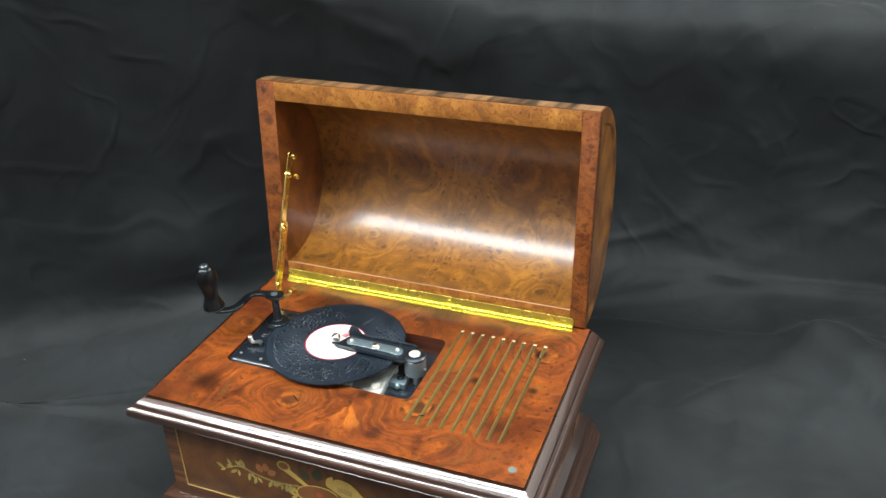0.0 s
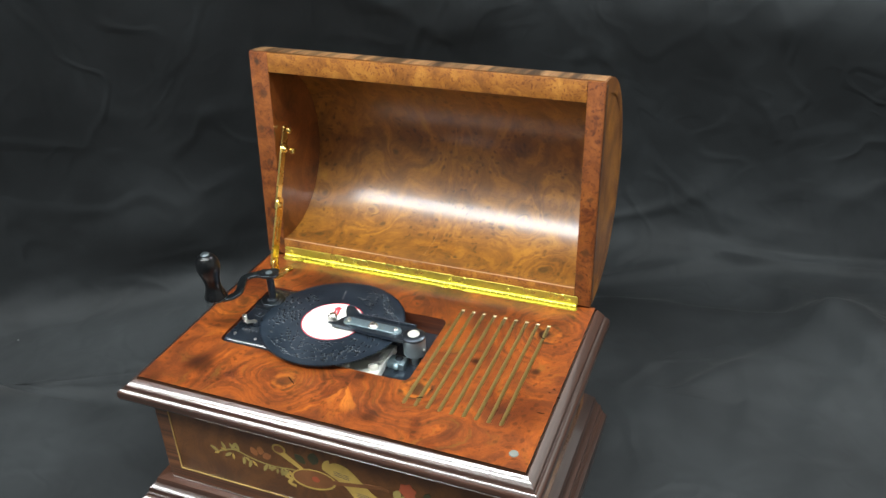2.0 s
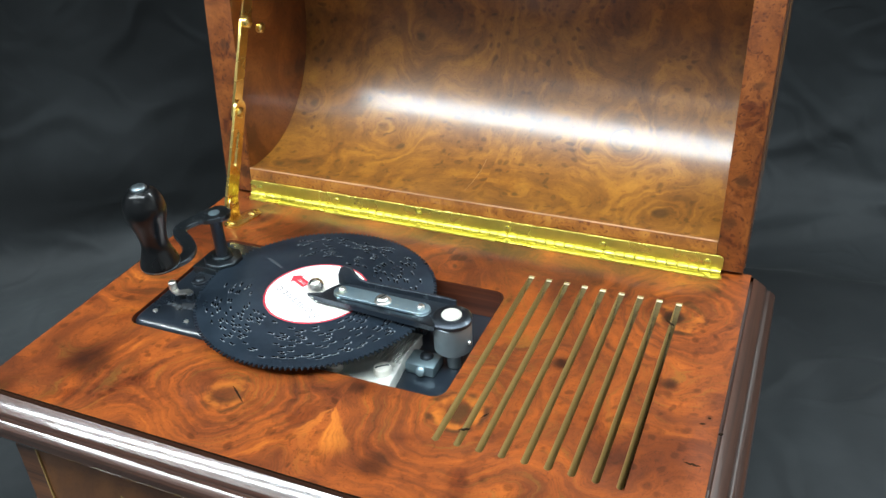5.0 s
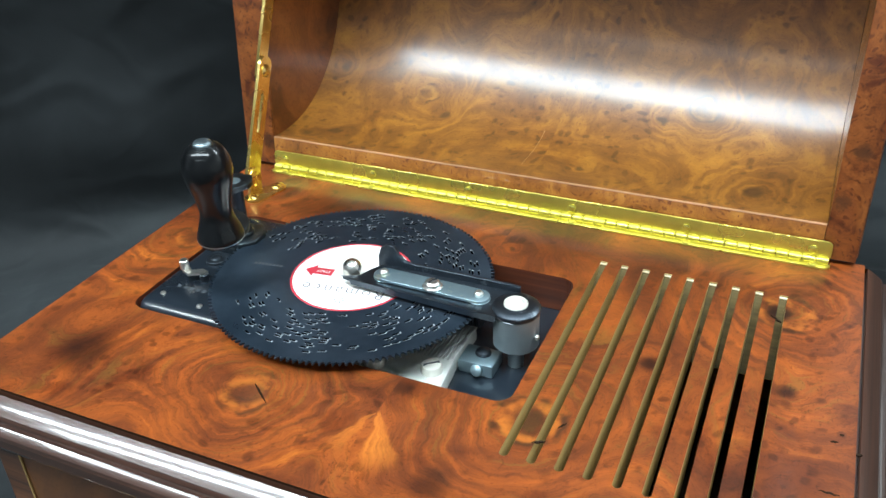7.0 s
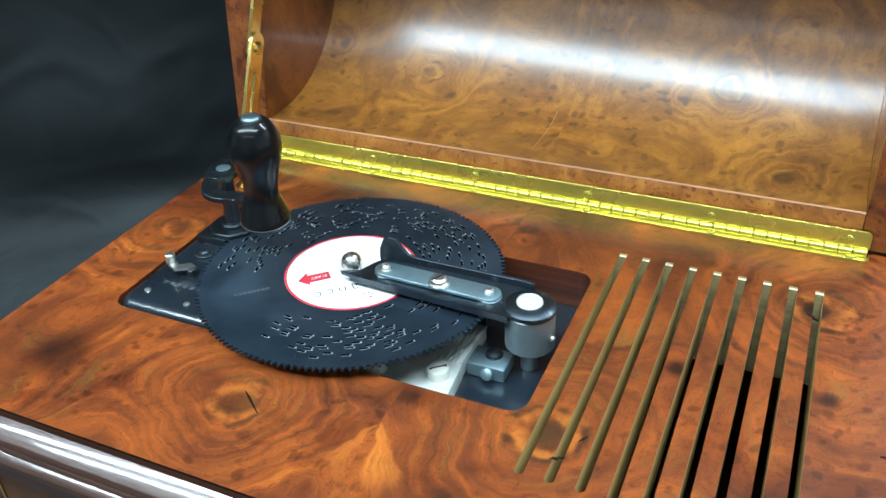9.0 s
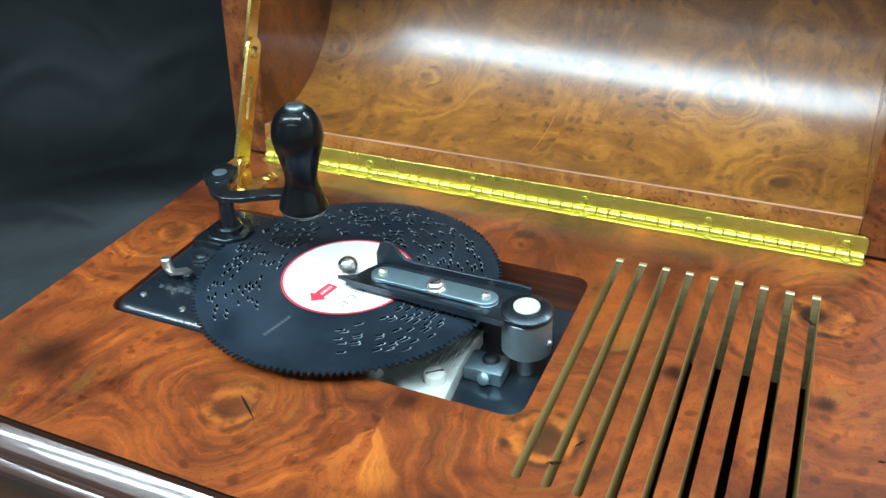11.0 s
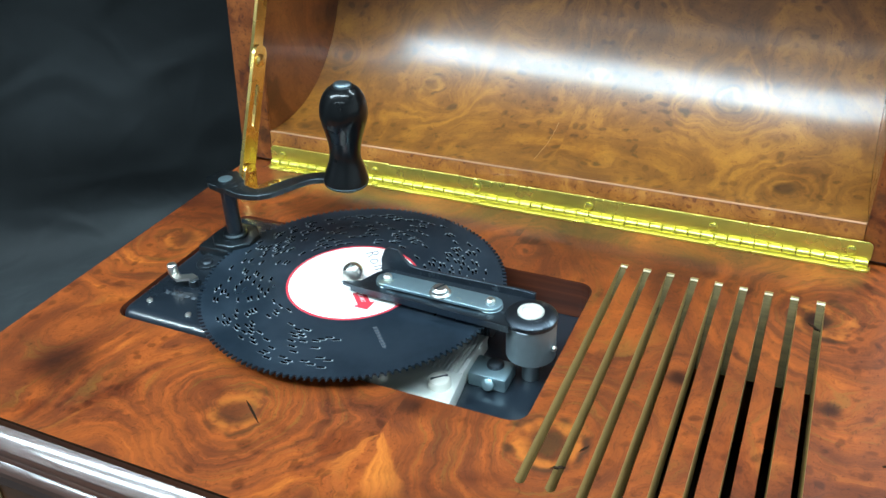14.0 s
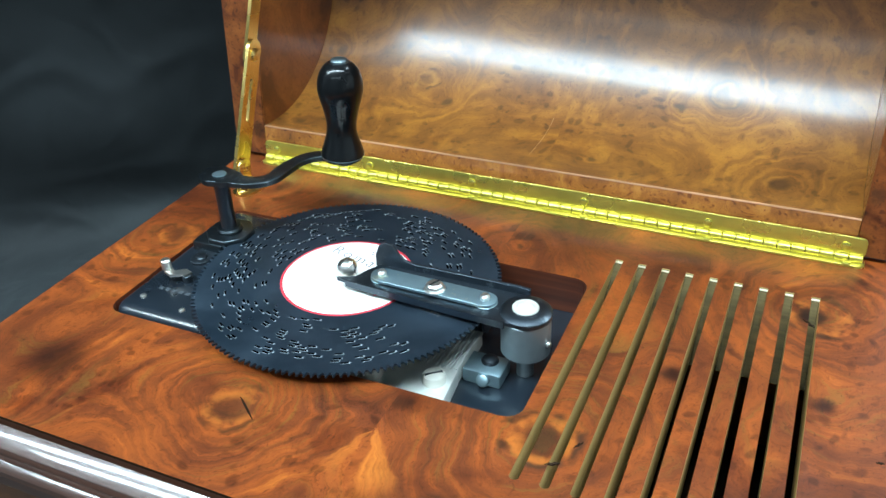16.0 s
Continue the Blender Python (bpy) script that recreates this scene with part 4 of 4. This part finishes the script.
def movement():
    floor_z = TOP - 0.0162
    plate = part("bedplate", prism(rounded(RX0 + 0.001, RX1 + 0.004, RY0 - 0.006, RY1 + 0.002, 0.006), floor_z - 0.003, floor_z)[0], M_PLATE, music_box, "black lacquered bedplate in the well")
    bm, _ = prism(rounded(RX0 + 0.0012, -0.060, RY0 + 0.001, RY1 - 0.0012, 0.0055), TOP - 0.0155, TOP + 0.0014, bevel=0.0040, seg=7)
    deck = part("deck", bm, M_PLATE, plate, "black lacquered raised deck with rolled edges")
    for x, y in ((-0.1283, -0.0488), (-0.1087, -0.0512)):
        screw("deck_rivet", plate, pose(x, y, TOP + 0.0013), 0.0012, 0.0008, M_STEEL)
    # start lever: bent steel tongue with an upright pin
    lever = part("start_lever", strip([(-0.1272, -0.0350), (-0.1240, -0.0366), (-0.1200, -0.0342), (-0.1178, -0.0352)], 0.0034, TOP + 0.0040, TOP + 0.0051), M_STEEL, plate, "small bright steel lever")
    part("pin", disc_solid(0.0019, TOP + 0.0050, TOP + 0.0092, 0.0004, 20), M_STEEL, lever, m=pose(-0.1276, -0.0350, 0))
    part("lever_foot", disc_solid(0.0018, TOP + 0.0010, TOP + 0.0041, 0.0002, 16), M_IRON, lever, m=pose(-0.1188, -0.0348, 0))
    # stamped bars beside the lever, too worn to read
    for i in range(5):
        part("stamped_bar", box(-0.1262 + 0.0030 * i, -0.1245 + 0.0030 * i, -0.0430, -0.0413, TOP + 0.0013, TOP + 0.00148), M_GREYINK, plate, smooth=0)
    # crank bearing
    octagon = [(CX + 0.0098 * math.cos(radians(22.5 + 45 * k)), CY + 0.0098 * math.sin(radians(22.5 + 45 * k))) for k in range(8)]
    clamp = part("crank_bearing", prism(octagon, TOP + 0.0052, TOP + 0.0074, bevel=0.0007)[0], M_CRANK, plate, "black steel octagonal crank bearing")
    part("bearing_collar", lathe([(0.0050, 0.0072), (0.0050, 0.0084), (0.0044, 0.0092), (0, 0.0092)], 28), M_CRANK, clamp, m=pose(CX, CY, TOP))
    part("clamp_block", box(-0.1315, -0.1175, -0.0153, 0.0017, TOP + 0.0010, TOP + 0.0054, 0.0009), M_CRANK, clamp)
    part("clamp_ear", prism(capsule(-0.1234, -0.0208, -0.1240, -0.0100, 0.0042), TOP + 0.0010, TOP + 0.0024, bevel=0.0003)[0], M_IRON, clamp)
    screw("clamp_screw", clamp, pose(-0.1234, -0.0204, TOP + 0.0023), 0.0024, 0.0012, M_IRON)
    # comb and its clamp
    comb = part("comb_block", prism([(-0.052, -0.056), (-0.009, -0.0590), (-0.0078, -0.0500), (-0.0094, -0.0330), (-0.050, -0.0330)], floor_z, TOP - 0.0100, bevel=0.0004)[0], M_COMB, plate, "bright steel comb block")
    tooth = None
    for i in range(26):
        m = pose(-0.0500 + 0.00155 * i, -0.0332, TOP - 0.0112, 0, 0, 3 - 0.25 * i)
        ob = part("comb_tooth", tooth or box(-0.00052, 0.00052, 0.0, 0.0235, 0.0, 0.0011), M_COMB if tooth is None else None, comb, m=m, smooth=0)
        tooth = ob.data
    part("comb_rail", box(-0.0110, -0.0096, -0.0330, -0.0100, floor_z, TOP - 0.0098, 0.0003), M_COMB, comb)
    for x, y in ((-0.0146, -0.0412), (-0.036, -0.0455)):
        bm = lathe([(0.0040, 0), (0.0040, 0.0022), (0.0035, 0.0031), (0.0020, 0.0036), (0, 0.0037)], 24)
        bolt = part("comb_bolt", bm, M_NICKEL, comb, m=pose(x, y, TOP - 0.0101))
        # dark bar on the head in place of a cut slot's shade
        part("bolt_slot", box(-0.0030, 0.0030, -0.0003, 0.0003, 0.0030, 0.0038), M_IRON, comb, m=pose(x, y, TOP - 0.0101, 0, 0, 40), smooth=0)
    # star wheel stack under the disc edge
    for i in range(6):
        part("star_wheel", disc_solid(0.0052, -0.0005, 0.0005, 0.0002, 14), M_IRON, plate, m=pose(-0.016 + 0.0016 * i, -0.0085, TOP - 0.0050, 0, 90, 0))
    block = part("damper_block", box(-0.0090, 0.0050, -0.0310, -0.0200, floor_z, TOP - 0.0105, 0.0010), M_STRAP, plate, "grey steel clamp block")
    screw("damper_bolt", block, pose(-0.0012, -0.0240, TOP - 0.0106), 0.0031, 0.0018, M_IRON)
    screw("damper_screw", block, pose(-0.0010, -0.0313, floor_z + 0.0030, 60), 0.0024, 0.0016, M_STRAP)
    # hub that carries the pressure arm
    hub = part("arm_hub", lathe([(0, -0.0160), (0.0030, -0.0160), (0.0030, -0.0062), (0.0080, -0.0059), (0.0085, -0.0054), (0.0085, 0.0080), (0.0080, 0.0084), (0, 0.0084)], 40), M_ZINC, plate, "cast grey zinc hub", m=pose(0.0098, -0.0190, TOP))
    screw("hub_screw", hub, pose(0.0084, -0.002, 0.0, 0, 90, -14), 0.0011, 0.0012, M_STEEL)


movement()


def pressure_arm():
    """Folded steel arm that holds the disc down."""
    z = 0.1392
    plan = [(-0.0600, -0.0232), (-0.0565, -0.0238), (0.0050, -0.0272)] + [(0.0098 + 0.0088 * math.cos(a), -0.0190 + 0.0088 * math.sin(a)) for a in np.linspace(-math.pi / 2 + 0.25, math.pi / 2 - 0.1, 16)] + \
           [(0.0060, -0.0096), (-0.0455, -0.0100), (-0.0490, -0.0110), (-0.0515, -0.0150), (-0.0540, -0.0200)]
    arm = part("pressure_arm", prism(plan, z - 0.0007, z + 0.0007, bevel=0.0003)[0], M_IRON, music_box, "blued steel pressure arm with a grey strap")
    # rear flange with a raised ear, and a low front flange
    m = pose(-0.0020, -0.0094, 0, 90, 0, 0)
    ear = [(-0.0492, z - 0.0005), (0.0100, z - 0.0005), (0.0100, z + 0.0030), (0.0060, z + 0.0034), (-0.0340, z + 0.0034), (-0.0375, z + 0.0040), (-0.0398, z + 0.0062), (-0.0420, z + 0.0096), (-0.0450, z + 0.0100), (-0.0475, z + 0.0084), (-0.0490, z + 0.0045)]
    part("rear_flange", prism(ear, -0.0006, 0.0006, bevel=0.0002)[0], M_IRON, arm, m=m)
    part("front_flange", strip([(-0.0560, -0.0241), (0.0050, -0.0275)], 0.0010, z - 0.0016, z + 0.0010), M_IRON, arm)
    part("hub_cap", lathe([(0.0089, 0.0003), (0.0088, 0.0010), (0.0080, 0.0017), (0.0060, 0.0020), (0, 0.0020)], 36), M_IRON, arm, m=pose(0.0098, -0.0190, z))
    part("hub_nut", lathe([(0.0045, 0.0018), (0.0045, 0.0025), (0.0041, 0.0029), (0.0030, 0.0029), (0.0028, 0.0026), (0, 0.0026)], 28), M_NICKEL, arm, "bright polished nut", m=pose(0.0096, -0.0190, z))
    part("strap", prism(capsule(-0.0443, -0.0180, -0.0048, -0.0190, 0.0042), z + 0.0012, z + 0.0023, bevel=0.0003)[0], M_STRAP, arm, "grey zinc strap")
    for x, y in ((-0.0443, -0.0180), (-0.0048, -0.0190)):
        part("strap_washer", disc_solid(0.0043, z + 0.0006, z + 0.0013), M_STRAP, arm, m=pose(x, y, 0))
        part("rivet", lathe([(0.0017, 0), (0.0017, 0.0012), (0.0011, 0.0019), (0, 0.0020)], 18), M_STEEL, arm, m=pose(x, y, z + 0.0022))
    bm = lathe([(0.0038, 0), (0.0038, 0.0005), (0.0030, 0.0009), (0.0029, 0.0020), (0.0022, 0.0026), (0, 0.0027)], 26)
    part("arm_screw", bm, M_STEEL, arm, "round-headed bright screw", m=pose(-0.0231, -0.0198, z + 0.0022))
    # slot not cut: a darker bar on the head gives its shade
    part("screw_slot", box(-0.0022, 0.0022, -0.0003, 0.0003, 0.0024, 0.00285), M_IRON, arm, m=pose(-0.0231, -0.0198, z + 0.0022, 0, 0, 62), smooth=0)
    bm = bmesh.new()
    bmesh.ops.create_uvsphere(bm, u_segments=28, v_segments=16, radius=0.0040)
    part("ball_pin", bm, M_BALL, arm, "polished steel ball over the disc centre", m=pose(DX + 0.0008, DY - 0.0008, z + 0.0006))


pressure_arm()

# ---- crank ----


def crank_parts():
    line = smooth_line([(-0.0012, 0.0008), (0.0035, -0.0032), (0.0080, -0.0072), (0.0140, -0.0094), (0.0192, -0.0078), (0.0248, -0.0018), (0.0310, 0.0042), (0.0375, 0.0062), (0.0435, 0.0048), (0.0488, 0.0008)], 56)
    widths = [0.0092 - 0.0030 * min(1, i / 18) for i in range(len(line))]
    bm = strip(line, 0.005, -0.0010, 0.0010, widths)
    rim = [e for e in bm.edges if e.verts[0].co.z > 0 and e.verts[1].co.z > 0 and len(e.link_faces) == 2 and any(abs(f.normal.z) < 0.5 for f in e.link_faces)]
    bmesh.ops.bevel(bm, geom=rim, offset=0.00045, segments=3, affect="EDGES", profile=0.5)
    arm = part("crank", bm, M_CRANK, music_box, "worn black steel winding crank with an S-shaped arm", m=pose(CX, CY, CZ))
    boss, _ = prism(capsule(-0.0008, 0.0008, 0.0022, -0.0020, 0.0066, 0.0056), -0.0012, 0.0012, bevel=0.0005)
    part("crank_boss", boss, M_CRANK, arm)
    tip, _ = prism(capsule(0.0465, 0.0022, 0.0488, 0.0, 0.0036, 0.0042), -0.0011, 0.0011, bevel=0.0004)
    part("crank_tip", tip, M_CRANK, arm)
    part("crank_rivet", lathe([(0.0028, 0.001), (0.0027, 0.0015), (0, 0.0017)], 20), M_STRAP, arm)
    part("post", lathe([(0.0036, -0.0012), (0.0030, -0.0030), (0.0030, -0.0230), (0.0036, -0.0250), (0.0036, -0.0262), (0, -0.0262)], 26), M_IRON, arm, "black steel post")
    prof = [(0, 0.0), (0.0060, 0.0), (0.0079, 0.0005), (0.0085, 0.0016), (0.0084, 0.0030), (0.0076, 0.0056), (0.0066, 0.0086), (0.0059, 0.0115), (0.0058, 0.0145), (0.0063, 0.0180), (0.0072, 0.0218), (0.0082, 0.0255),
            (0.0088, 0.0290), (0.0085, 0.0325), (0.0075, 0.0355), (0.0061, 0.0377), (0.0047, 0.0388), (0.0042, 0.0391), (0.0038, 0.0390), (0.0034, 0.0391), (0.0018, 0.0396), (0, 0.0397)]
    fine = [p for p in smooth_line(prof[1:-1], 70)]
    part("knob", lathe([(0, 0.0), *fine, (0, 0.0397)], 48), M_KNOB, arm, "glossy black turned knob", m=pose(0.0480, 0, 0.0006, 0, 3.5, 0), smooth=60)
    part("knob_cap", lathe([(0.0034, 0.0388), (0.0034, 0.0396), (0.0030, 0.0402), (0.0018, 0.0407), (0, 0.0408)], 28), M_GUN, arm, "small dark domed steel cap", m=pose(0.0480, 0, 0.0006, 0, 3.5, 0), smooth=60)
    part("knob_ferrule", lathe([(0.0040, -0.0002), (0.0064, -0.0001), (0.0074, 0.0006), (0.0083, 0.0013), (0.0086, 0.0019), (0.0084, 0.0024)], 40), M_STRAP, arm, "worn bright ferrule under the knob", m=pose(0.0480, 0, 0.0004, 0, 3.5, 0), smooth=60)
    part("knob_pin", lathe([(0, -0.0022), (0.0022, -0.0022), (0.0022, 0.0008), (0, 0.0008)], 20), M_IRON, arm, m=pose(0.0485, 0, 0))
    return arm


CRANK = crank_parts()


# ---- the disc ----
def flat_text(words, size, mat, name, parent, m, spacing=1.0):
    cu = bpy.data.curves.new(name, "FONT")
    cu.body, cu.size, cu.align_x, cu.align_y, cu.extrude = words, size, "CENTER", "CENTER", 0.00004
    cu.space_character, cu.offset = spacing, (-0.00012 if spacing > 1 else 0.0)
    tmp = new(name, cu)
    bpy.context.view_layer.update()
    me = bpy.data.meshes.new_from_object(tmp.evaluated_get(bpy.context.evaluated_depsgraph_get()))
    bpy.data.objects.remove(tmp)
    me.materials.clear()
    me.materials.append(mat)
    return part(name, me, None, parent, m=m)


def music_disc():
    """Toothed tune disc; its own x axis points along the start arrow."""
    r, teeth = 0.0547, 150
    pts = []
    for i in range(teeth):
        for f, rr in ((0.0, r), (0.32, r + 0.0001), (0.5, r + 0.0016), (0.68, r + 0.0016), (0.95, r)):
            a = 2 * math.pi * (i + f) / teeth
            pts.append((rr * math.cos(a), rr * math.sin(a)))
    bm, _ = prism(pts, -0.0004, 0.0004)
    disc = tagged(new("tune_disc", finish(bm, "tune_disc", M_DISC, 25)), "blue-black toothed metal tune disc with a white label", "music disc")
    rnd = random.Random(5)
    lips, holes = bmesh.new(), bmesh.new()
    for track in range(20):
        rr = 0.0274 + track * 0.00120
        a = 24 + rnd.random() * 12
        while a < 338:
            dens = 0.5 + 0.5 * noise.noise(Vector((rr * 130, a * 0.045, 3.0)))
            a += (5.2 + rnd.random() * 8 + 110 * max(0, 0.57 - dens)) * 0.036 / rr
            if a >= 338:
                break
            if rnd.random() < 0.3:
                continue
            t = radians(a)
            m = Matrix.Rotation(t, 4, "Z") @ Matrix.Translation((rr, 0, 0))
            w = 0.00135
            # no real holes: thin black sheets on the disc carry their shade as colour
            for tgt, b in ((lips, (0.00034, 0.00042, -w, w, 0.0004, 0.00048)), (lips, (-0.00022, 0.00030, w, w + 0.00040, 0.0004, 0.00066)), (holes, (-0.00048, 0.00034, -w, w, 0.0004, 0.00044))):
                k = len(tgt.verts)
                box(*b, bm=tgt)
                tgt.verts.ensure_lookup_table()
                for v in tgt.verts[k:]:
                    v.co = m @ v.co
    tagged(part("lip_punching", lips, M_LIP, disc, "small bright punched projections", smooth=0), kind="stuff")
    tagged(part("hole_sheet", holes, M_HOLE, disc, smooth=0), kind="stuff")
    label = part("label", disc_solid(0.0237, 0.0003, 0.00055, 0.00003, 64), M_WHITE, disc, "round white paper label")
    ring = bmesh.new()
    lathe([(0.0238, 0.0003), (0.0246, 0.0003), (0.0246, 0.00056), (0.0238, 0.00056)], 64, bm=ring)
    part("label_ring", ring, M_REDINK, disc, "red ring printed round the label")
    flat_text("Romance", 0.0074, M_INK, "title_print", label, pose(-0.0004, 0.0112, 0.0006), 1.28)
    arrow = [(0.0200, 0.0), (0.0160, 0.0042), (0.0160, 0.0023), (0.0082, 0.0023), (0.0082, -0.0023), (0.0160, -0.0023), (0.0160, -0.0042)]
    part("arrow_print", prism(arrow, 0.0005, 0.00062)[0], M_REDINK, label, "red start arrow", smooth=0)
    flat_text("START", 0.0020, M_WHITE, "arrow_word", label, pose(0.0122, 0.0, 0.00064))
    for i in range(6):
        part("small_print", box(-0.0004, 0.0004, -0.0003, 0.0003, 0.0005, 0.0006), M_INK, label, m=pose(-0.0014 + 0.0017 * math.cos(i * 1.047), 0.0176 + 0.0014 * math.sin(i * 1.047), 0, 0, 0, 60 * i), smooth=0)
    for i in range(8):
        part("stamp_bar", box(0.0305 + 0.0016 * i, 0.0316 + 0.0016 * i, -0.0007, 0.0007, 0.0004, 0.00047), M_GREYINK, disc, smooth=0)
    return disc


DISC = music_disc()


def motions():
    turns = [(0.0, 70.0), (0.5, 78.2), (1.0, 86.6), (1.5, 95.0), (2.0, 103.2), (2.5, 111.3), (3.0, 119.2), (5.5, 162.0), (6.0, 170.5), (6.5, 179.0), (7.0, 187.5), (7.5, 196.2), (8.0, 205.0), (8.5, 213.8),
             (9.0, 222.6), (11.5, 267.5), (12.0, 276.6), (12.5, 286.0), (13.0, 295.3), (13.5, 304.5), (14.0, 313.0), (14.5, 321.2), (15.0, 329.6), (15.5, 337.6), (16.0, 346.0)]
    walk(DISC, [(t, pose(DX, DY, DZ, 0, 0, a)) for t, a in turns])
    cranks = [(0, -136.7), (0.5, -132.7), (1, -127.4), (1.5, -120.4), (2, -113.5), (2.5, -109.7), (3, -102.8), (5.5, -77.2), (6, -71.1), (6.5, -65.4), (7, -59.5), (7.5, -53.4), (8, -47.6), (8.5, -42.0), (9, -36.4), (11.5, -10.8), (12, -5.2), (12.5, -0.2), (13, 5.5), (13.5, 10.4), (14, 15.9), (14.5, 21.5), (15, 26.8), (15.5, 32.6), (16, 38.8)]
    walk(CRANK, [(t, pose(CX, CY, CZ, 0, 0, a)) for t, a in cranks])


motions()
